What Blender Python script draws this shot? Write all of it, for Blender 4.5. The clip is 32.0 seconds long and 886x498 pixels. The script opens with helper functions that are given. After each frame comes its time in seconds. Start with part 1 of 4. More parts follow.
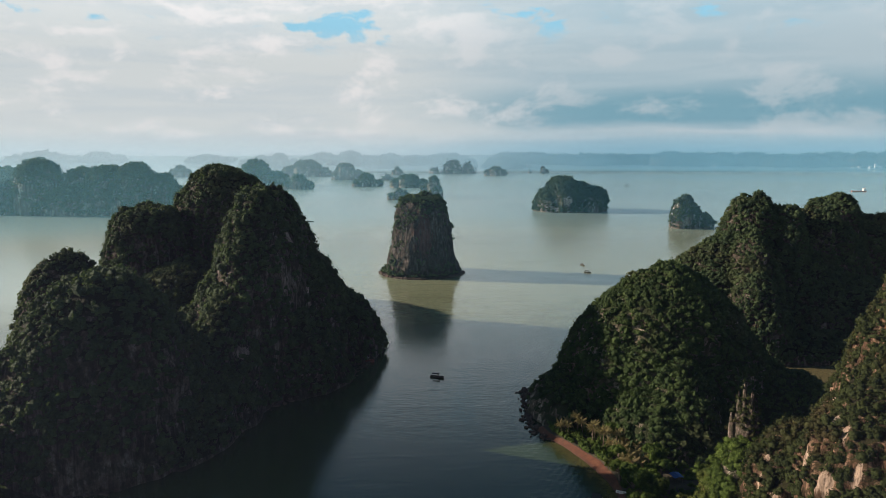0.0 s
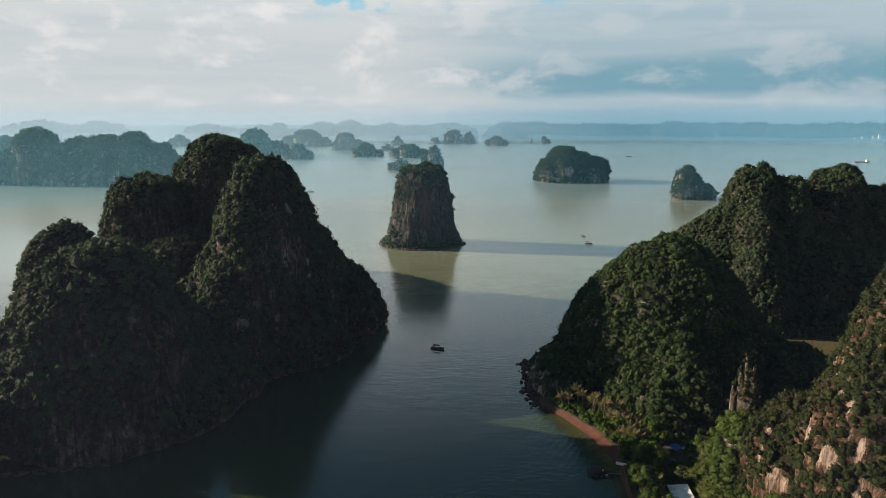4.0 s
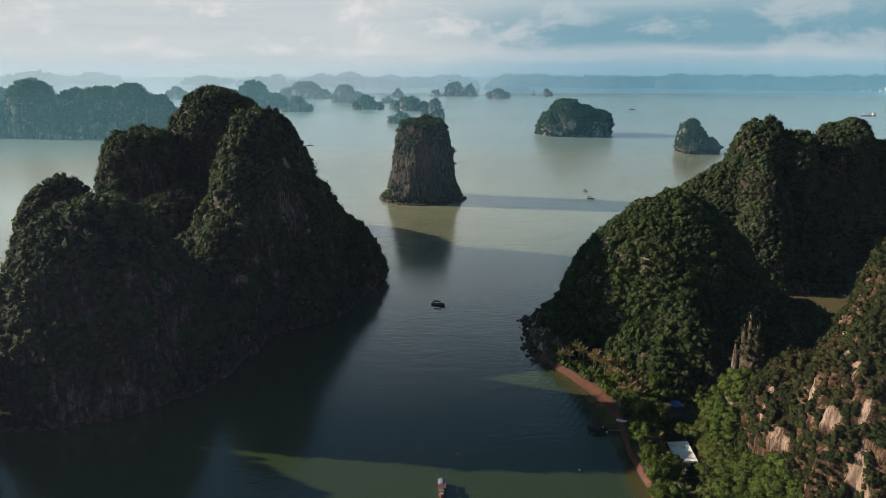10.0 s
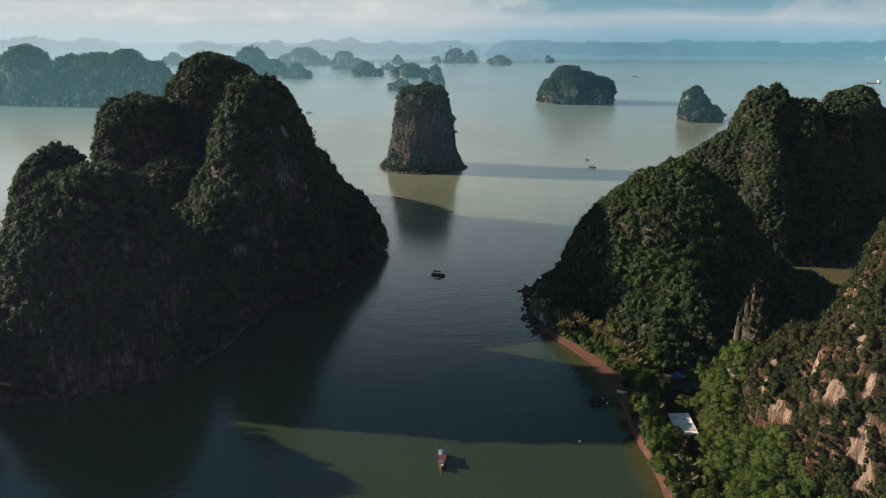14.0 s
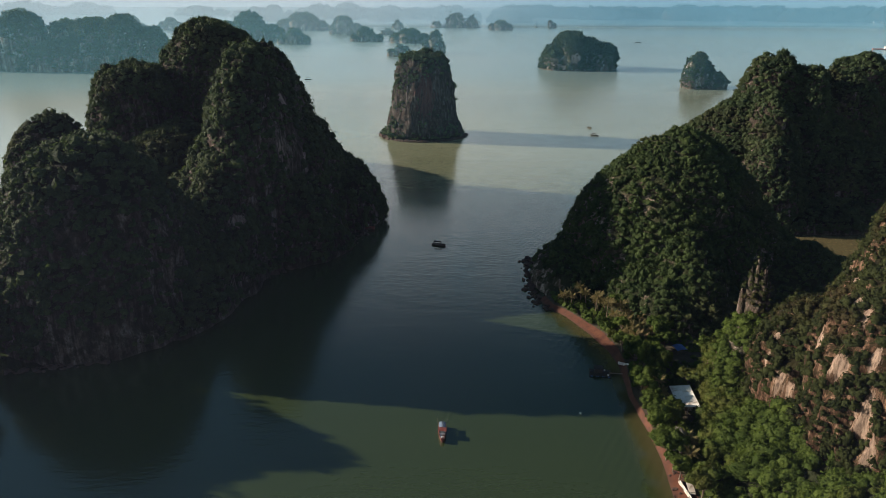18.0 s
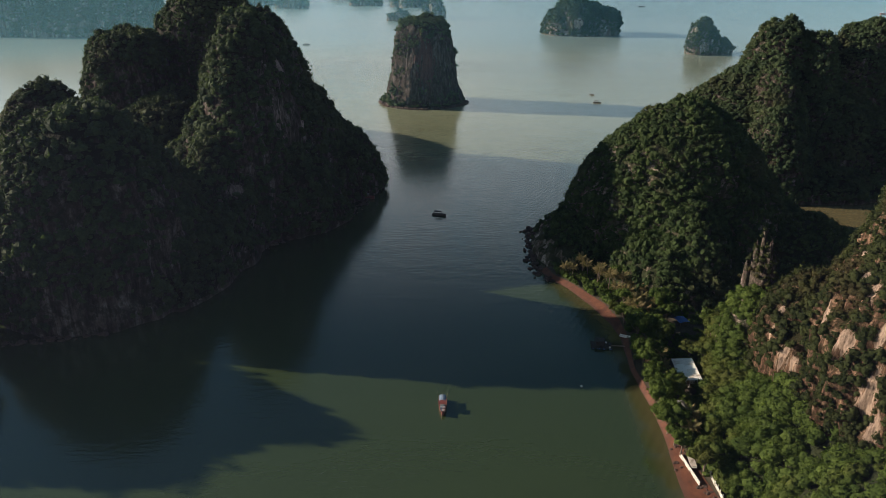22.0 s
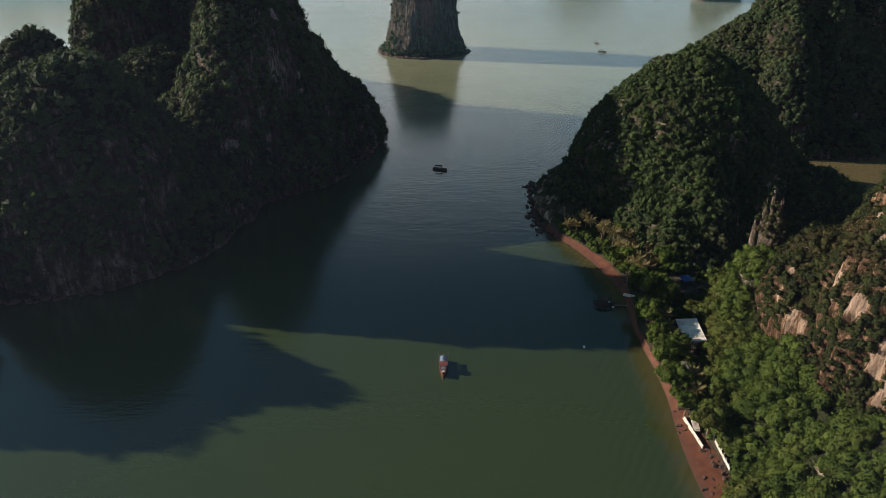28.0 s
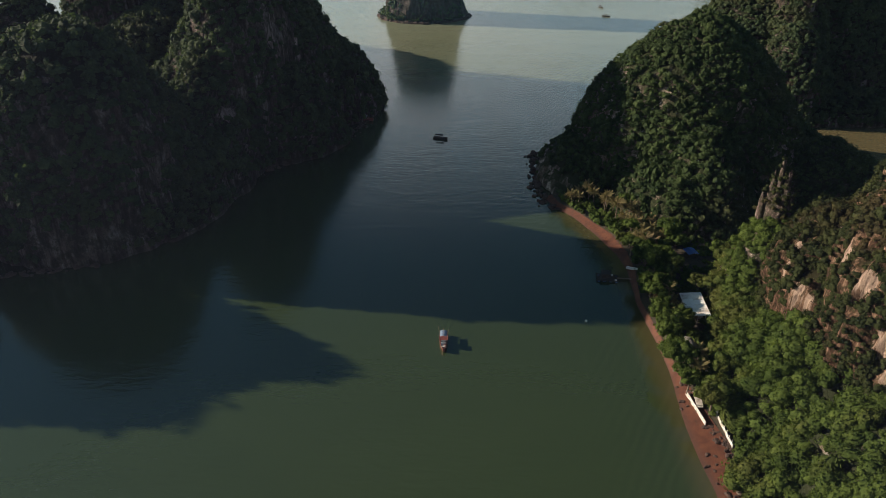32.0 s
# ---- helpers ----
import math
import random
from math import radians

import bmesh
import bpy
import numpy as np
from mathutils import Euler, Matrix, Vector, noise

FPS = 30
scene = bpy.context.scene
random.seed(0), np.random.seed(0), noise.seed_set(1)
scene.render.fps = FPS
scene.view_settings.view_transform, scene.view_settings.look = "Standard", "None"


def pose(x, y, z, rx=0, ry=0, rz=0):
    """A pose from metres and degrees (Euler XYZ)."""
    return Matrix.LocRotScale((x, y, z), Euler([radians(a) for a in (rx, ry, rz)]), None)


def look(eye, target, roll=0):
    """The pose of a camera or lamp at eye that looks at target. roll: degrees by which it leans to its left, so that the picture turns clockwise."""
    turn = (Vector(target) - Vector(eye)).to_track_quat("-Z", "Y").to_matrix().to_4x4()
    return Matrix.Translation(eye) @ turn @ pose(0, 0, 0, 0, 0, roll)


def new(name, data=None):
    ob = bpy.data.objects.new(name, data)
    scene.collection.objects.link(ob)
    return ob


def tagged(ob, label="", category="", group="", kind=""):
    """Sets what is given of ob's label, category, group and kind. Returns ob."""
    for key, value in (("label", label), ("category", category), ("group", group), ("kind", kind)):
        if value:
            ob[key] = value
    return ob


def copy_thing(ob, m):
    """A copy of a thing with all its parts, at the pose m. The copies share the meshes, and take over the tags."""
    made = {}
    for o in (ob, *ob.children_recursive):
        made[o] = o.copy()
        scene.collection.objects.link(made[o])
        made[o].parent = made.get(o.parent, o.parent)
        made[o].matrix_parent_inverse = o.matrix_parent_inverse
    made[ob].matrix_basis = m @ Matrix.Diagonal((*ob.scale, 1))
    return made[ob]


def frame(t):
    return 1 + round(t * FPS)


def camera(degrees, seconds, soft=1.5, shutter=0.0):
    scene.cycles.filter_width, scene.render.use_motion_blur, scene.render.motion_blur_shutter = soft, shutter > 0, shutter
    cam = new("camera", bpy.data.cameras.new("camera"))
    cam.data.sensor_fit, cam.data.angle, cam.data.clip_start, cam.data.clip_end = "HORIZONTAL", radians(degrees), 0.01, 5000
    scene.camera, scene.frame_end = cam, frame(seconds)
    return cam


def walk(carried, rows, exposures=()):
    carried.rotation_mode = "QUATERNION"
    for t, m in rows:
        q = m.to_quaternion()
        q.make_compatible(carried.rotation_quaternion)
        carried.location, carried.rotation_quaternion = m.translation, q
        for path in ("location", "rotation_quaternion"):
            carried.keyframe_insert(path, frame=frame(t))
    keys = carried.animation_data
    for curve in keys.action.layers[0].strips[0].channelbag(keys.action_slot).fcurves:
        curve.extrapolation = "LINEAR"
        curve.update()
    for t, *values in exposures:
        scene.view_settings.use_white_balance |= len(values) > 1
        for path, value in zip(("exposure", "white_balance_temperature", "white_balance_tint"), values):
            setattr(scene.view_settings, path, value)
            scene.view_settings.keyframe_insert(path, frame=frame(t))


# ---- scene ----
cam = camera(64.63, 32.0, 0.8)

# The drone drifts forward at one height while its camera tilts down: each row is a quartic in u = t / 32.
DRIFT = [
    (0.0, -1.332, 4.797, -8.301, 4.732),       # x
    (0.0, 22.697, -2.686, 11.414, -4.071),     # y
    (120.0, 1.441, -6.567, 12.329, -6.793),    # z
    (0.0, 0.46, -0.396, -0.025, 0.306),        # yaw
    (-7.947, -18.973, -3.039, 1.564, -0.336),  # pitch
    (0.194, -0.572, 0.227, -0.012, 0.144),     # roll
]


def drift(t):
    u = t / 32.0
    x, y, z, yaw, pitch, roll = (sum(c * u ** k for k, c in enumerate(row)) for row in DRIFT)
    return pose(x, y, z, 0, 0, yaw) @ pose(0, 0, 0, 90 + pitch) @ pose(0, 0, 0, 0, 0, -roll)


EXPOSURES = [(0.0, 0.03, 6400, 16), (32.0, -0.06, 6350, 17)]
walk(cam, [(t, drift(t)) for t in range(0, 33)], EXPOSURES)

# ---- world, sun ----
SUN_UP, SUN_FROM = 17.8, (-1.0, 0.25)
sun_dir = Vector((SUN_FROM[0], SUN_FROM[1], 0)).normalized() * math.cos(radians(SUN_UP)) + Vector((0, 0, math.sin(radians(SUN_UP))))
sun = new("sun", bpy.data.lights.new("sun", "SUN"))
sun.data.energy, sun.data.angle, sun.data.color = 8.4, radians(0.6), (1.0, 0.86, 0.66)
sun.matrix_world = look((0, 0, 900), Vector((0, 0, 900)) - sun_dir)


def link(nt, a, b):
    nt.links.new(a, b)


def ramp(nt, src, stops):
    r = nt.nodes.new("ShaderNodeValToRGB")
    els = r.color_ramp.elements
    while len(els) > 1:
        els.remove(els[-1])
    els[0].position, els[0].color = stops[0][0], (*stops[0][1], 1)
    for p, c in stops[1:]:
        e = els.new(p)
        e.color = (*c, 1)
    link(nt, src, r.inputs[0])
    return r.outputs[0]


def noise_tex(nt, vec, scale, detail=4.0, rough=0.55, distort=0.0):
    n = nt.nodes.new("ShaderNodeTexNoise")
    n.inputs["Scale"].default_value, n.inputs["Detail"].default_value = scale, detail
    n.inputs["Roughness"].default_value, n.inputs["Distortion"].default_value = rough, distort
    if vec is not None:
        link(nt, vec, n.inputs["Vector"])
    return n.outputs[0]


def mapping(nt, vec, scale=(1, 1, 1), loc=(0, 0, 0), rot=(0, 0, 0)):
    m = nt.nodes.new("ShaderNodeMapping")
    m.inputs["Scale"].default_value, m.inputs["Location"].default_value, m.inputs["Rotation"].default_value = scale, loc, rot
    link(nt, vec, m.inputs["Vector"])
    return m.outputs[0]


def math_node(nt, op, a, b=None, clamp=False):
    m = nt.nodes.new("ShaderNodeMath")
    m.operation, m.use_clamp = op, clamp
    for i, v in enumerate((a, b)):
        if v is None:
            continue
        if isinstance(v, (int, float)):
            m.inputs[i].default_value = v
        else:
            link(nt, v, m.inputs[i])
    return m.outputs[0]


def mix(nt, fac, a, b, mode="MIX"):
    m = nt.nodes.new("ShaderNodeMix")
    m.data_type, m.blend_type = "RGBA", mode
    for sock, v in ((m.inputs[0], fac), (m.inputs[6], a), (m.inputs[7], b)):
        if isinstance(v, (int, float)):
            sock.default_value = v
        elif isinstance(v, tuple):
            sock.default_value = (*v, 1)
        else:
            link(nt, v, sock)
    return m.outputs[2]


def smooth(nt, src, lo, hi, a=0.0, b=1.0):
    m = nt.nodes.new("ShaderNodeMapRange")
    m.interpolation_type = "SMOOTHSTEP"
    m.inputs[1].default_value, m.inputs[2].default_value, m.inputs[3].default_value, m.inputs[4].default_value = lo, hi, a, b
    link(nt, src, m.inputs[0])
    return m.outputs[0]


# A hazy sky: Nishita behind a broken cloud deck that streams out to long bands near the horizon.
world = bpy.data.worlds.new("sky")
scene.world = world
world.use_nodes = True
wt = world.node_tree
wt.nodes.clear()
sky = wt.nodes.new("ShaderNodeTexSky")
sky.sky_type, sky.sun_disc = "NISHITA", False
sky.sun_elevation, sky.sun_rotation = radians(SUN_UP), math.atan2(SUN_FROM[0], SUN_FROM[1])
sky.dust_density, sky.air_density, sky.ozone_density = 2.0, 1.0, 2.0
coord = wt.nodes.new("ShaderNodeTexCoord").outputs["Generated"]
SKY_GAIN = 0.036
clear = mix(wt, 1.0, sky.outputs[0], (SKY_GAIN * 0.46, SKY_GAIN * 1.24, SKY_GAIN * 1.45), "MULTIPLY")
sep = wt.nodes.new("ShaderNodeSeparateXYZ")
link(wt, coord, sep.inputs[0])
drift_noise = noise_tex(wt, mapping(wt, coord, (2.2, 2.2, 7.0), (3.1, 0.4, 0.2)), 1.4, 6.0, 0.55, 0.4)
warp = math_node(wt, "MULTIPLY", math_node(wt, "SUBTRACT", drift_noise, 0.5), 0.22)
height = math_node(wt, "ADD", sep.outputs[2], math_node(wt, "MULTIPLY", warp, 0.28))
across = math_node(wt, "ADD", sep.outputs[0], warp)
east = smooth(wt, across, -0.12, 0.24)
puffs = noise_tex(wt, mapping(wt, coord, (6.0, 6.0, 13.0), (1.75, 0.4, 0.62)), 1.7, 12.0, 0.60, 0.25)
wisps = noise_tex(wt, mapping(wt, coord, (2.0, 2.0, 22.0), (0.2, 7.0, 0.0)), 2.0, 7.0, 0.55, 0.3)
veil = mix(wt, east, (0.68, 0.74, 0.71), (0.47, 0.60, 0.63))
veil = mix(wt, smooth(wt, wisps, 0.40, 0.66, 0.0, 0.42), veil, mix(wt, east, (0.52, 0.63, 0.66), (0.33, 0.50, 0.56)))
belt = math_node(wt, "MULTIPLY", smooth(wt, height, 0.020, 0.042), smooth(wt, height, 0.062, 0.105, 1.0, 0.0))
veil = mix(wt, math_node(wt, "MULTIPLY", math_node(wt, "MULTIPLY", belt, east), 0.85), veil, (0.17, 0.385, 0.465))
veil = mix(wt, math_node(wt, "MULTIPLY", smooth(wt, puffs, 0.49, 0.66), math_node(wt, "SUBTRACT", 0.95, math_node(wt, "MULTIPLY", east, 0.45))), veil, mix(wt, east, (0.84, 0.85, 0.81), (0.62, 0.69, 0.69)))
gap = math_node(wt, "MULTIPLY", smooth(wt, puffs, 0.36, 0.45, 1.0, 0.0), smooth(wt, height, 0.13, 0.17))
veil = mix(wt, gap, veil, (0.30, 0.62, 0.76))
rim = math_node(wt, "MULTIPLY", smooth(wt, height, 0.006, 0.014), smooth(wt, height, 0.016, 0.026, 1.0, 0.0))
veil = mix(wt, math_node(wt, "MULTIPLY", math_node(wt, "MULTIPLY", rim, smooth(wt, wisps, 0.46, 0.56)), 0.6), veil, (0.66, 0.71, 0.70))
crest = math_node(wt, "ADD", 0.88, math_node(wt, "MULTIPLY", smooth(wt, sep.outputs[2], 0.11, 0.2), 0.15))
veil = mix(wt, 1.0, veil, crest, "MULTIPLY")
zenith = smooth(wt, sep.outputs[2], 0.26, 0.47, 0.0, 0.96)
deck = mix(wt, zenith, veil, clear)
low = smooth(wt, sep.outputs[2], -0.01, 0.035, 0.8, 0.0)
hazy = mix(wt, low, deck, mix(wt, east, (0.53, 0.61, 0.62), (0.36, 0.53, 0.60)))
bg = wt.nodes.new("ShaderNodeBackground")
link(wt, hazy, bg.inputs[0])
bg.inputs[1].default_value = 1.0
link(wt, bg.outputs[0], wt.nodes.new("ShaderNodeOutputWorld").inputs[0])


# ---- materials ----
def material(name):
    m = bpy.data.materials.new(name)
    m.use_nodes = True
    nt = m.node_tree
    b = nt.nodes["Principled BSDF"]
    pos = nt.nodes.new("ShaderNodeNewGeometry").outputs["Position"]
    return m, nt, b, pos


def bump(nt, b, height, strength, dist):
    k = nt.nodes.new("ShaderNodeBump")
    k.inputs["Strength"].default_value, k.inputs["Distance"].default_value = strength, dist
    link(nt, height, k.inputs["Height"])
    link(nt, k.outputs[0], b.inputs["Normal"])


def plain(name, colour, rough=0.7, metal=0.0, vary=0.25, scale=3.0, rust=None):
    m, nt, b, pos = material(name)
    n = noise_tex(nt, pos, scale, 6.0, 0.6)
    dark = tuple(c * (1 - vary) for c in colour)
    light = tuple(min(1.0, c * (1 + vary)) for c in colour)
    col = ramp(nt, n, [(0.3, dark), (0.7, light)])
    if rust:
        col = mix(nt, smooth(nt, noise_tex(nt, pos, scale * 0.35, 8.0, 0.7), 0.52, 0.66), col, rust)
    link(nt, col, b.inputs["Base Color"])
    b.inputs["Roughness"].default_value, b.inputs["Metallic"].default_value = rough, metal
    bump(nt, b, noise_tex(nt, pos, scale * 6, 3.0), 0.25, 0.02)
    return m


def foliage(name, a, c, dry, scale):
    m, nt, b, pos = material(name)
    isl = nt.nodes.new("ShaderNodeNewGeometry").outputs["Random Per Island"]
    big = noise_tex(nt, pos, scale, 4.0, 0.6)
    patch = noise_tex(nt, pos, scale * 0.22, 3.0, 0.6)
    col = ramp(nt, big, [(0.32, a), (0.66, c)])
    col = mix(nt, smooth(nt, patch, 0.52, 0.68, 0.0, 0.75), col, dry)
    col = mix(nt, 0.55, col, ramp(nt, isl, [(0.0, (0.68, 0.72, 0.64)), (1.0, (1.25, 1.22, 1.15))]), "MULTIPLY")
    link(nt, col, b.inputs["Base Color"])
    sprig = noise_tex(nt, pos, scale * 9, 7.0, 0.72)
    col = mix(nt, 0.7, col, ramp(nt, sprig, [(0.34, (0.42, 0.48, 0.42)), (0.66, (1.5, 1.5, 1.3))]), "MULTIPLY")
    link(nt, col, b.inputs["Base Color"])
    bump(nt, b, sprig, 1.0, 0.09 / scale)
    b.inputs["Roughness"].default_value = 0.75
    b.inputs["Specular IOR Level"].default_value = 0.12
    glim, thin = nt.nodes.new("ShaderNodeBsdfTranslucent"), nt.nodes.new("ShaderNodeMixShader")
    link(nt, mix(nt, 1.0, col, (1.25, 1.35, 0.7), "MULTIPLY"), glim.inputs[0])
    thin.inputs[0].default_value = 0.3
    link(nt, b.outputs[0], thin.inputs[1])
    link(nt, glim.outputs[0], thin.inputs[2])
    link(nt, thin.outputs[0], nt.nodes["Material Output"].inputs[0])
    return m


LEAF = foliage("broad_leaves", (0.042, 0.068, 0.016), (0.092, 0.128, 0.030), (0.108, 0.106, 0.034), 0.16)
LEAF_DRY = foliage("dry_cliff_leaves", (0.022, 0.031, 0.012), (0.051, 0.060, 0.021), (0.070, 0.050, 0.027), 0.2)
LEAF_HILL = foliage("hill_leaves", (0.027, 0.047, 0.021), (0.072, 0.101, 0.038), (0.074, 0.078, 0.042), 0.14)
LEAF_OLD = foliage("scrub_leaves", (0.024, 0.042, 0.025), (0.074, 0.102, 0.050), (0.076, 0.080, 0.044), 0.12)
LEAF_FAR = foliage("distant_scrub_leaves", (0.028, 0.046, 0.026), (0.055, 0.075, 0.036), (0.065, 0.065, 0.038), 0.03)
PALM = foliage("palm_fronds", (0.12, 0.105, 0.05), (0.24, 0.19, 0.10), (0.27, 0.18, 0.12), 0.3)


def limestone(name, tint=(1, 1, 1), scale=1.0, fresh=(), tone=(0.40, 0.31, 0.27)):
    m, nt, b, pos = material(name)
    streak = noise_tex(nt, mapping(nt, pos, (0.42 * scale, 0.42 * scale, 0.05 * scale)), 1.0, 10.0, 0.68, 0.15)
    grain = noise_tex(nt, pos, 1.3 * scale, 10.0, 0.72)
    patch = noise_tex(nt, mapping(nt, pos, (0.09 * scale, 0.09 * scale, 0.055 * scale)), 1.0, 6.0, 0.6)
    col = ramp(nt, streak, [(0.34, (0.045, 0.037, 0.031)), (0.45, (0.15, 0.115, 0.09)), (0.54, (0.33, 0.265, 0.21)), (0.64, (0.58, 0.50, 0.42))])
    col = mix(nt, smooth(nt, patch, 0.47, 0.60, 0.0, 0.6), col, (0.115, 0.075, 0.054))
    col = mix(nt, 0.75, col, ramp(nt, grain, [(0.32, (0.42, 0.42, 0.42)), (0.68, (1.35, 1.32, 1.28))]), "MULTIPLY")
    moss = smooth(nt, noise_tex(nt, pos, 0.22 * scale, 8.0, 0.72), 0.47, 0.56)
    nz = nt.nodes.new("ShaderNodeSeparateXYZ")
    link(nt, nt.nodes.new("ShaderNodeNewGeometry").outputs["Normal"], nz.inputs[0])
    green = math_node(nt, "MAXIMUM", smooth(nt, nz.outputs[2], 0.30, 0.62), math_node(nt, "MULTIPLY", moss, 0.7), True)
    col = mix(nt, green, col, (0.038, 0.046, 0.020))
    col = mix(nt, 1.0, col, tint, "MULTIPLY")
    for x, y, z, r, h in fresh:
        d = nt.nodes.new("ShaderNodeVectorMath")
        d.operation = "LENGTH"
        link(nt, mapping(nt, pos, (1 / r, 1 / r, 1 / h), (-x / r, -y / r, -z / h)), d.inputs[0])
        ragged = math_node(nt, "ADD", d.outputs[1], math_node(nt, "MULTIPLY", math_node(nt, "SUBTRACT", streak, 0.5), 4.5))
        bare = mix(nt, 0.8, tone, ramp(nt, streak, [(0.36, (0.25, 0.22, 0.22)), (0.5, (0.9, 0.85, 0.82)), (0.62, (1.3, 1.25, 1.2))]), "MULTIPLY")
        col = mix(nt, smooth(nt, ragged, 0.75, 1.05, 1.0, 0.0), col, bare)
    link(nt, col, b.inputs["Base Color"])
    b.inputs["Roughness"].default_value = 0.92
    b.inputs["Specular IOR Level"].default_value = 0.15
    bump(nt, b, math_node(nt, "ADD", streak, math_node(nt, "MULTIPLY", grain, 0.7)), 1.0, 1.8 / scale)
    return m


ROCK = limestone("weathered_limestone")
# limestone tinted darker and slightly bluish, with a reddish scar
ROCK_DARK = limestone("dark_bluish_limestone", (0.27, 0.27, 0.30), 1.0, [(-17, 656, 42, 11, 20)], (0.12, 0.06, 0.055))
BARE = [
    (88.9, 178.1, 25.7, 2.4, 6), (90.6, 175.7, 24.5, 1.6, 4), (103.1, 191.3, 37.9, 1.6, 5), (91.2, 167.4, 43, 1.9, 5), (88.6, 156.4, 42.3, 3, 5), (89.6, 154.6, 41.9, 2.4, 4), (100.6, 173.8, 55.1, 2.2, 7), (95, 162.4, 55.3, 1.8, 5),
    (94.6, 157.6, 53.2, 1.8, 6), (93.6, 149.7, 47.3, 1.8, 5), (92.7, 147.8, 31.5, 3, 8), (93, 144.4, 26.4, 2.2, 5), (87.9, 212.9, 20.2, 1.4, 3), (89.2, 187.2, 27.7, 1.2, 4), (92.2, 189.3, 33.6, 1.2, 4)]
ROCK_WARM = limestone("sunlit_ochre_limestone", (0.58, 0.44, 0.35), 2.8, [(x, y, z, 0.66 * r, h) for x, y, z, r, h in BARE], (0.39, 0.295, 0.225))
ROCK_SPIRE = limestone("grey_spire_limestone", (0.62, 0.62, 0.66), 2.4)
# the dark hills' shade is put into this grey tint; the scars stay pale
ROCK_SHADE = limestone("shade_toned_limestone", (0.42, 0.42, 0.44), 1.0, [(-82, 344, 49, 5.5, 15), (-80, 357, 73, 2.6, 9), (-72, 366, 44, 2.2, 6), (-93, 311, 29, 6, 2.6)], (0.36, 0.28, 0.25))
# distant rock: a faint haze blue is put into the tint
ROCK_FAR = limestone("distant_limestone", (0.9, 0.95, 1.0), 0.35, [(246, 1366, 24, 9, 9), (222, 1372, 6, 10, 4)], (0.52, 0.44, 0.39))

WATER, nt, b, pos = material("bay_water")
plume = noise_tex(nt, mapping(nt, pos, (0.004, 0.009, 0.004)), 1.0, 5.0, 0.6, 0.6)
xyz = nt.nodes.new("ShaderNodeSeparateXYZ")
link(nt, pos, xyz.inputs[0])
offshore = math_node(nt, "ADD", math_node(nt, "ADD", xyz.outputs[0], math_node(nt, "MULTIPLY", math_node(nt, "MAXIMUM", math_node(nt, "SUBTRACT", xyz.outputs[1], 240.0), 0.0), 0.33)), math_node(nt, "MULTIPLY", plume, 3.0))
shallow = math_node(nt, "MULTIPLY", smooth(nt, offshore, 53.0, 61.5), smooth(nt, xyz.outputs[1], 281, 288, 1.0, 0.0))
lagoon = math_node(nt, "MULTIPLY", math_node(nt, "MULTIPLY", smooth(nt, xyz.outputs[0], 120, 150), smooth(nt, xyz.outputs[1], 430, 480, 1.0, 0.0)), 0.9)
silt = math_node(nt, "MAXIMUM", math_node(nt, "MULTIPLY", shallow, 0.38), lagoon)
# offshore water is more turbid; its colour also takes in some sky reflection
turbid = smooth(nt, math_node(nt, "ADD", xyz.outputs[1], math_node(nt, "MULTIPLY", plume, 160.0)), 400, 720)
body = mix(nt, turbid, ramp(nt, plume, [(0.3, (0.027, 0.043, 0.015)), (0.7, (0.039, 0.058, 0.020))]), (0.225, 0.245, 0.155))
# brighter glitter and sky glare to the west, put into the colour
west_glare = math_node(nt, "MULTIPLY", smooth(nt, xyz.outputs[0], -420, -120, 1.0, 0.0), turbid)
body = mix(nt, west_glare, body, (0.40, 0.44, 0.35))
# far water carries the mirrored hazy sky in its base colour
far_glare = smooth(nt, xyz.outputs[1], 700, 1500)
body = mix(nt, far_glare, body, (0.24, 0.335, 0.33))
body = mix(nt, silt, body, mix(nt, lagoon, (0.150, 0.105, 0.052), (0.15, 0.125, 0.06)))
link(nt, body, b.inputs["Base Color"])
open_sea = nt.nodes.new("ShaderNodeSeparateXYZ")
link(nt, pos, open_sea.inputs[0])
link(nt, smooth(nt, open_sea.outputs[1], 450, 1250, 0.15, 0.24), b.inputs["Roughness"])
b.inputs["IOR"].default_value = 1.72
ripple = noise_tex(nt, mapping(nt, pos, (0.22, 0.55, 0.3), rot=(0, 0, 0.25)), 1.0, 2.0, 0.5, 0.5)
swell = noise_tex(nt, mapping(nt, pos, (0.03, 0.07, 0.05), rot=(0, 0, -0.2)), 1.0, 3.0, 0.5, 0.8)
wav = nt.nodes.new("ShaderNodeTexWave")
wav.wave_type, wav.bands_direction = "BANDS", "X"
wav.inputs["Scale"].default_value, wav.inputs["Distortion"].default_value, wav.inputs["Detail"].default_value = 0.12, 3.5, 2.0
link(nt, mapping(nt, pos, (1, 1, 1), rot=(0, 0, 0.5)), wav.inputs["Vector"])
gusts = smooth(nt, noise_tex(nt, mapping(nt, pos, (0.010, 0.022, 0.01)), 1.0, 3.0, 0.55, 0.6), 0.42, 0.62, 0.5, 1.2)
lapping = math_node(nt, "MULTIPLY", wav.outputs[1], smooth(nt, xyz.outputs[0], 18.0, 50.0, 0.0, 0.28))
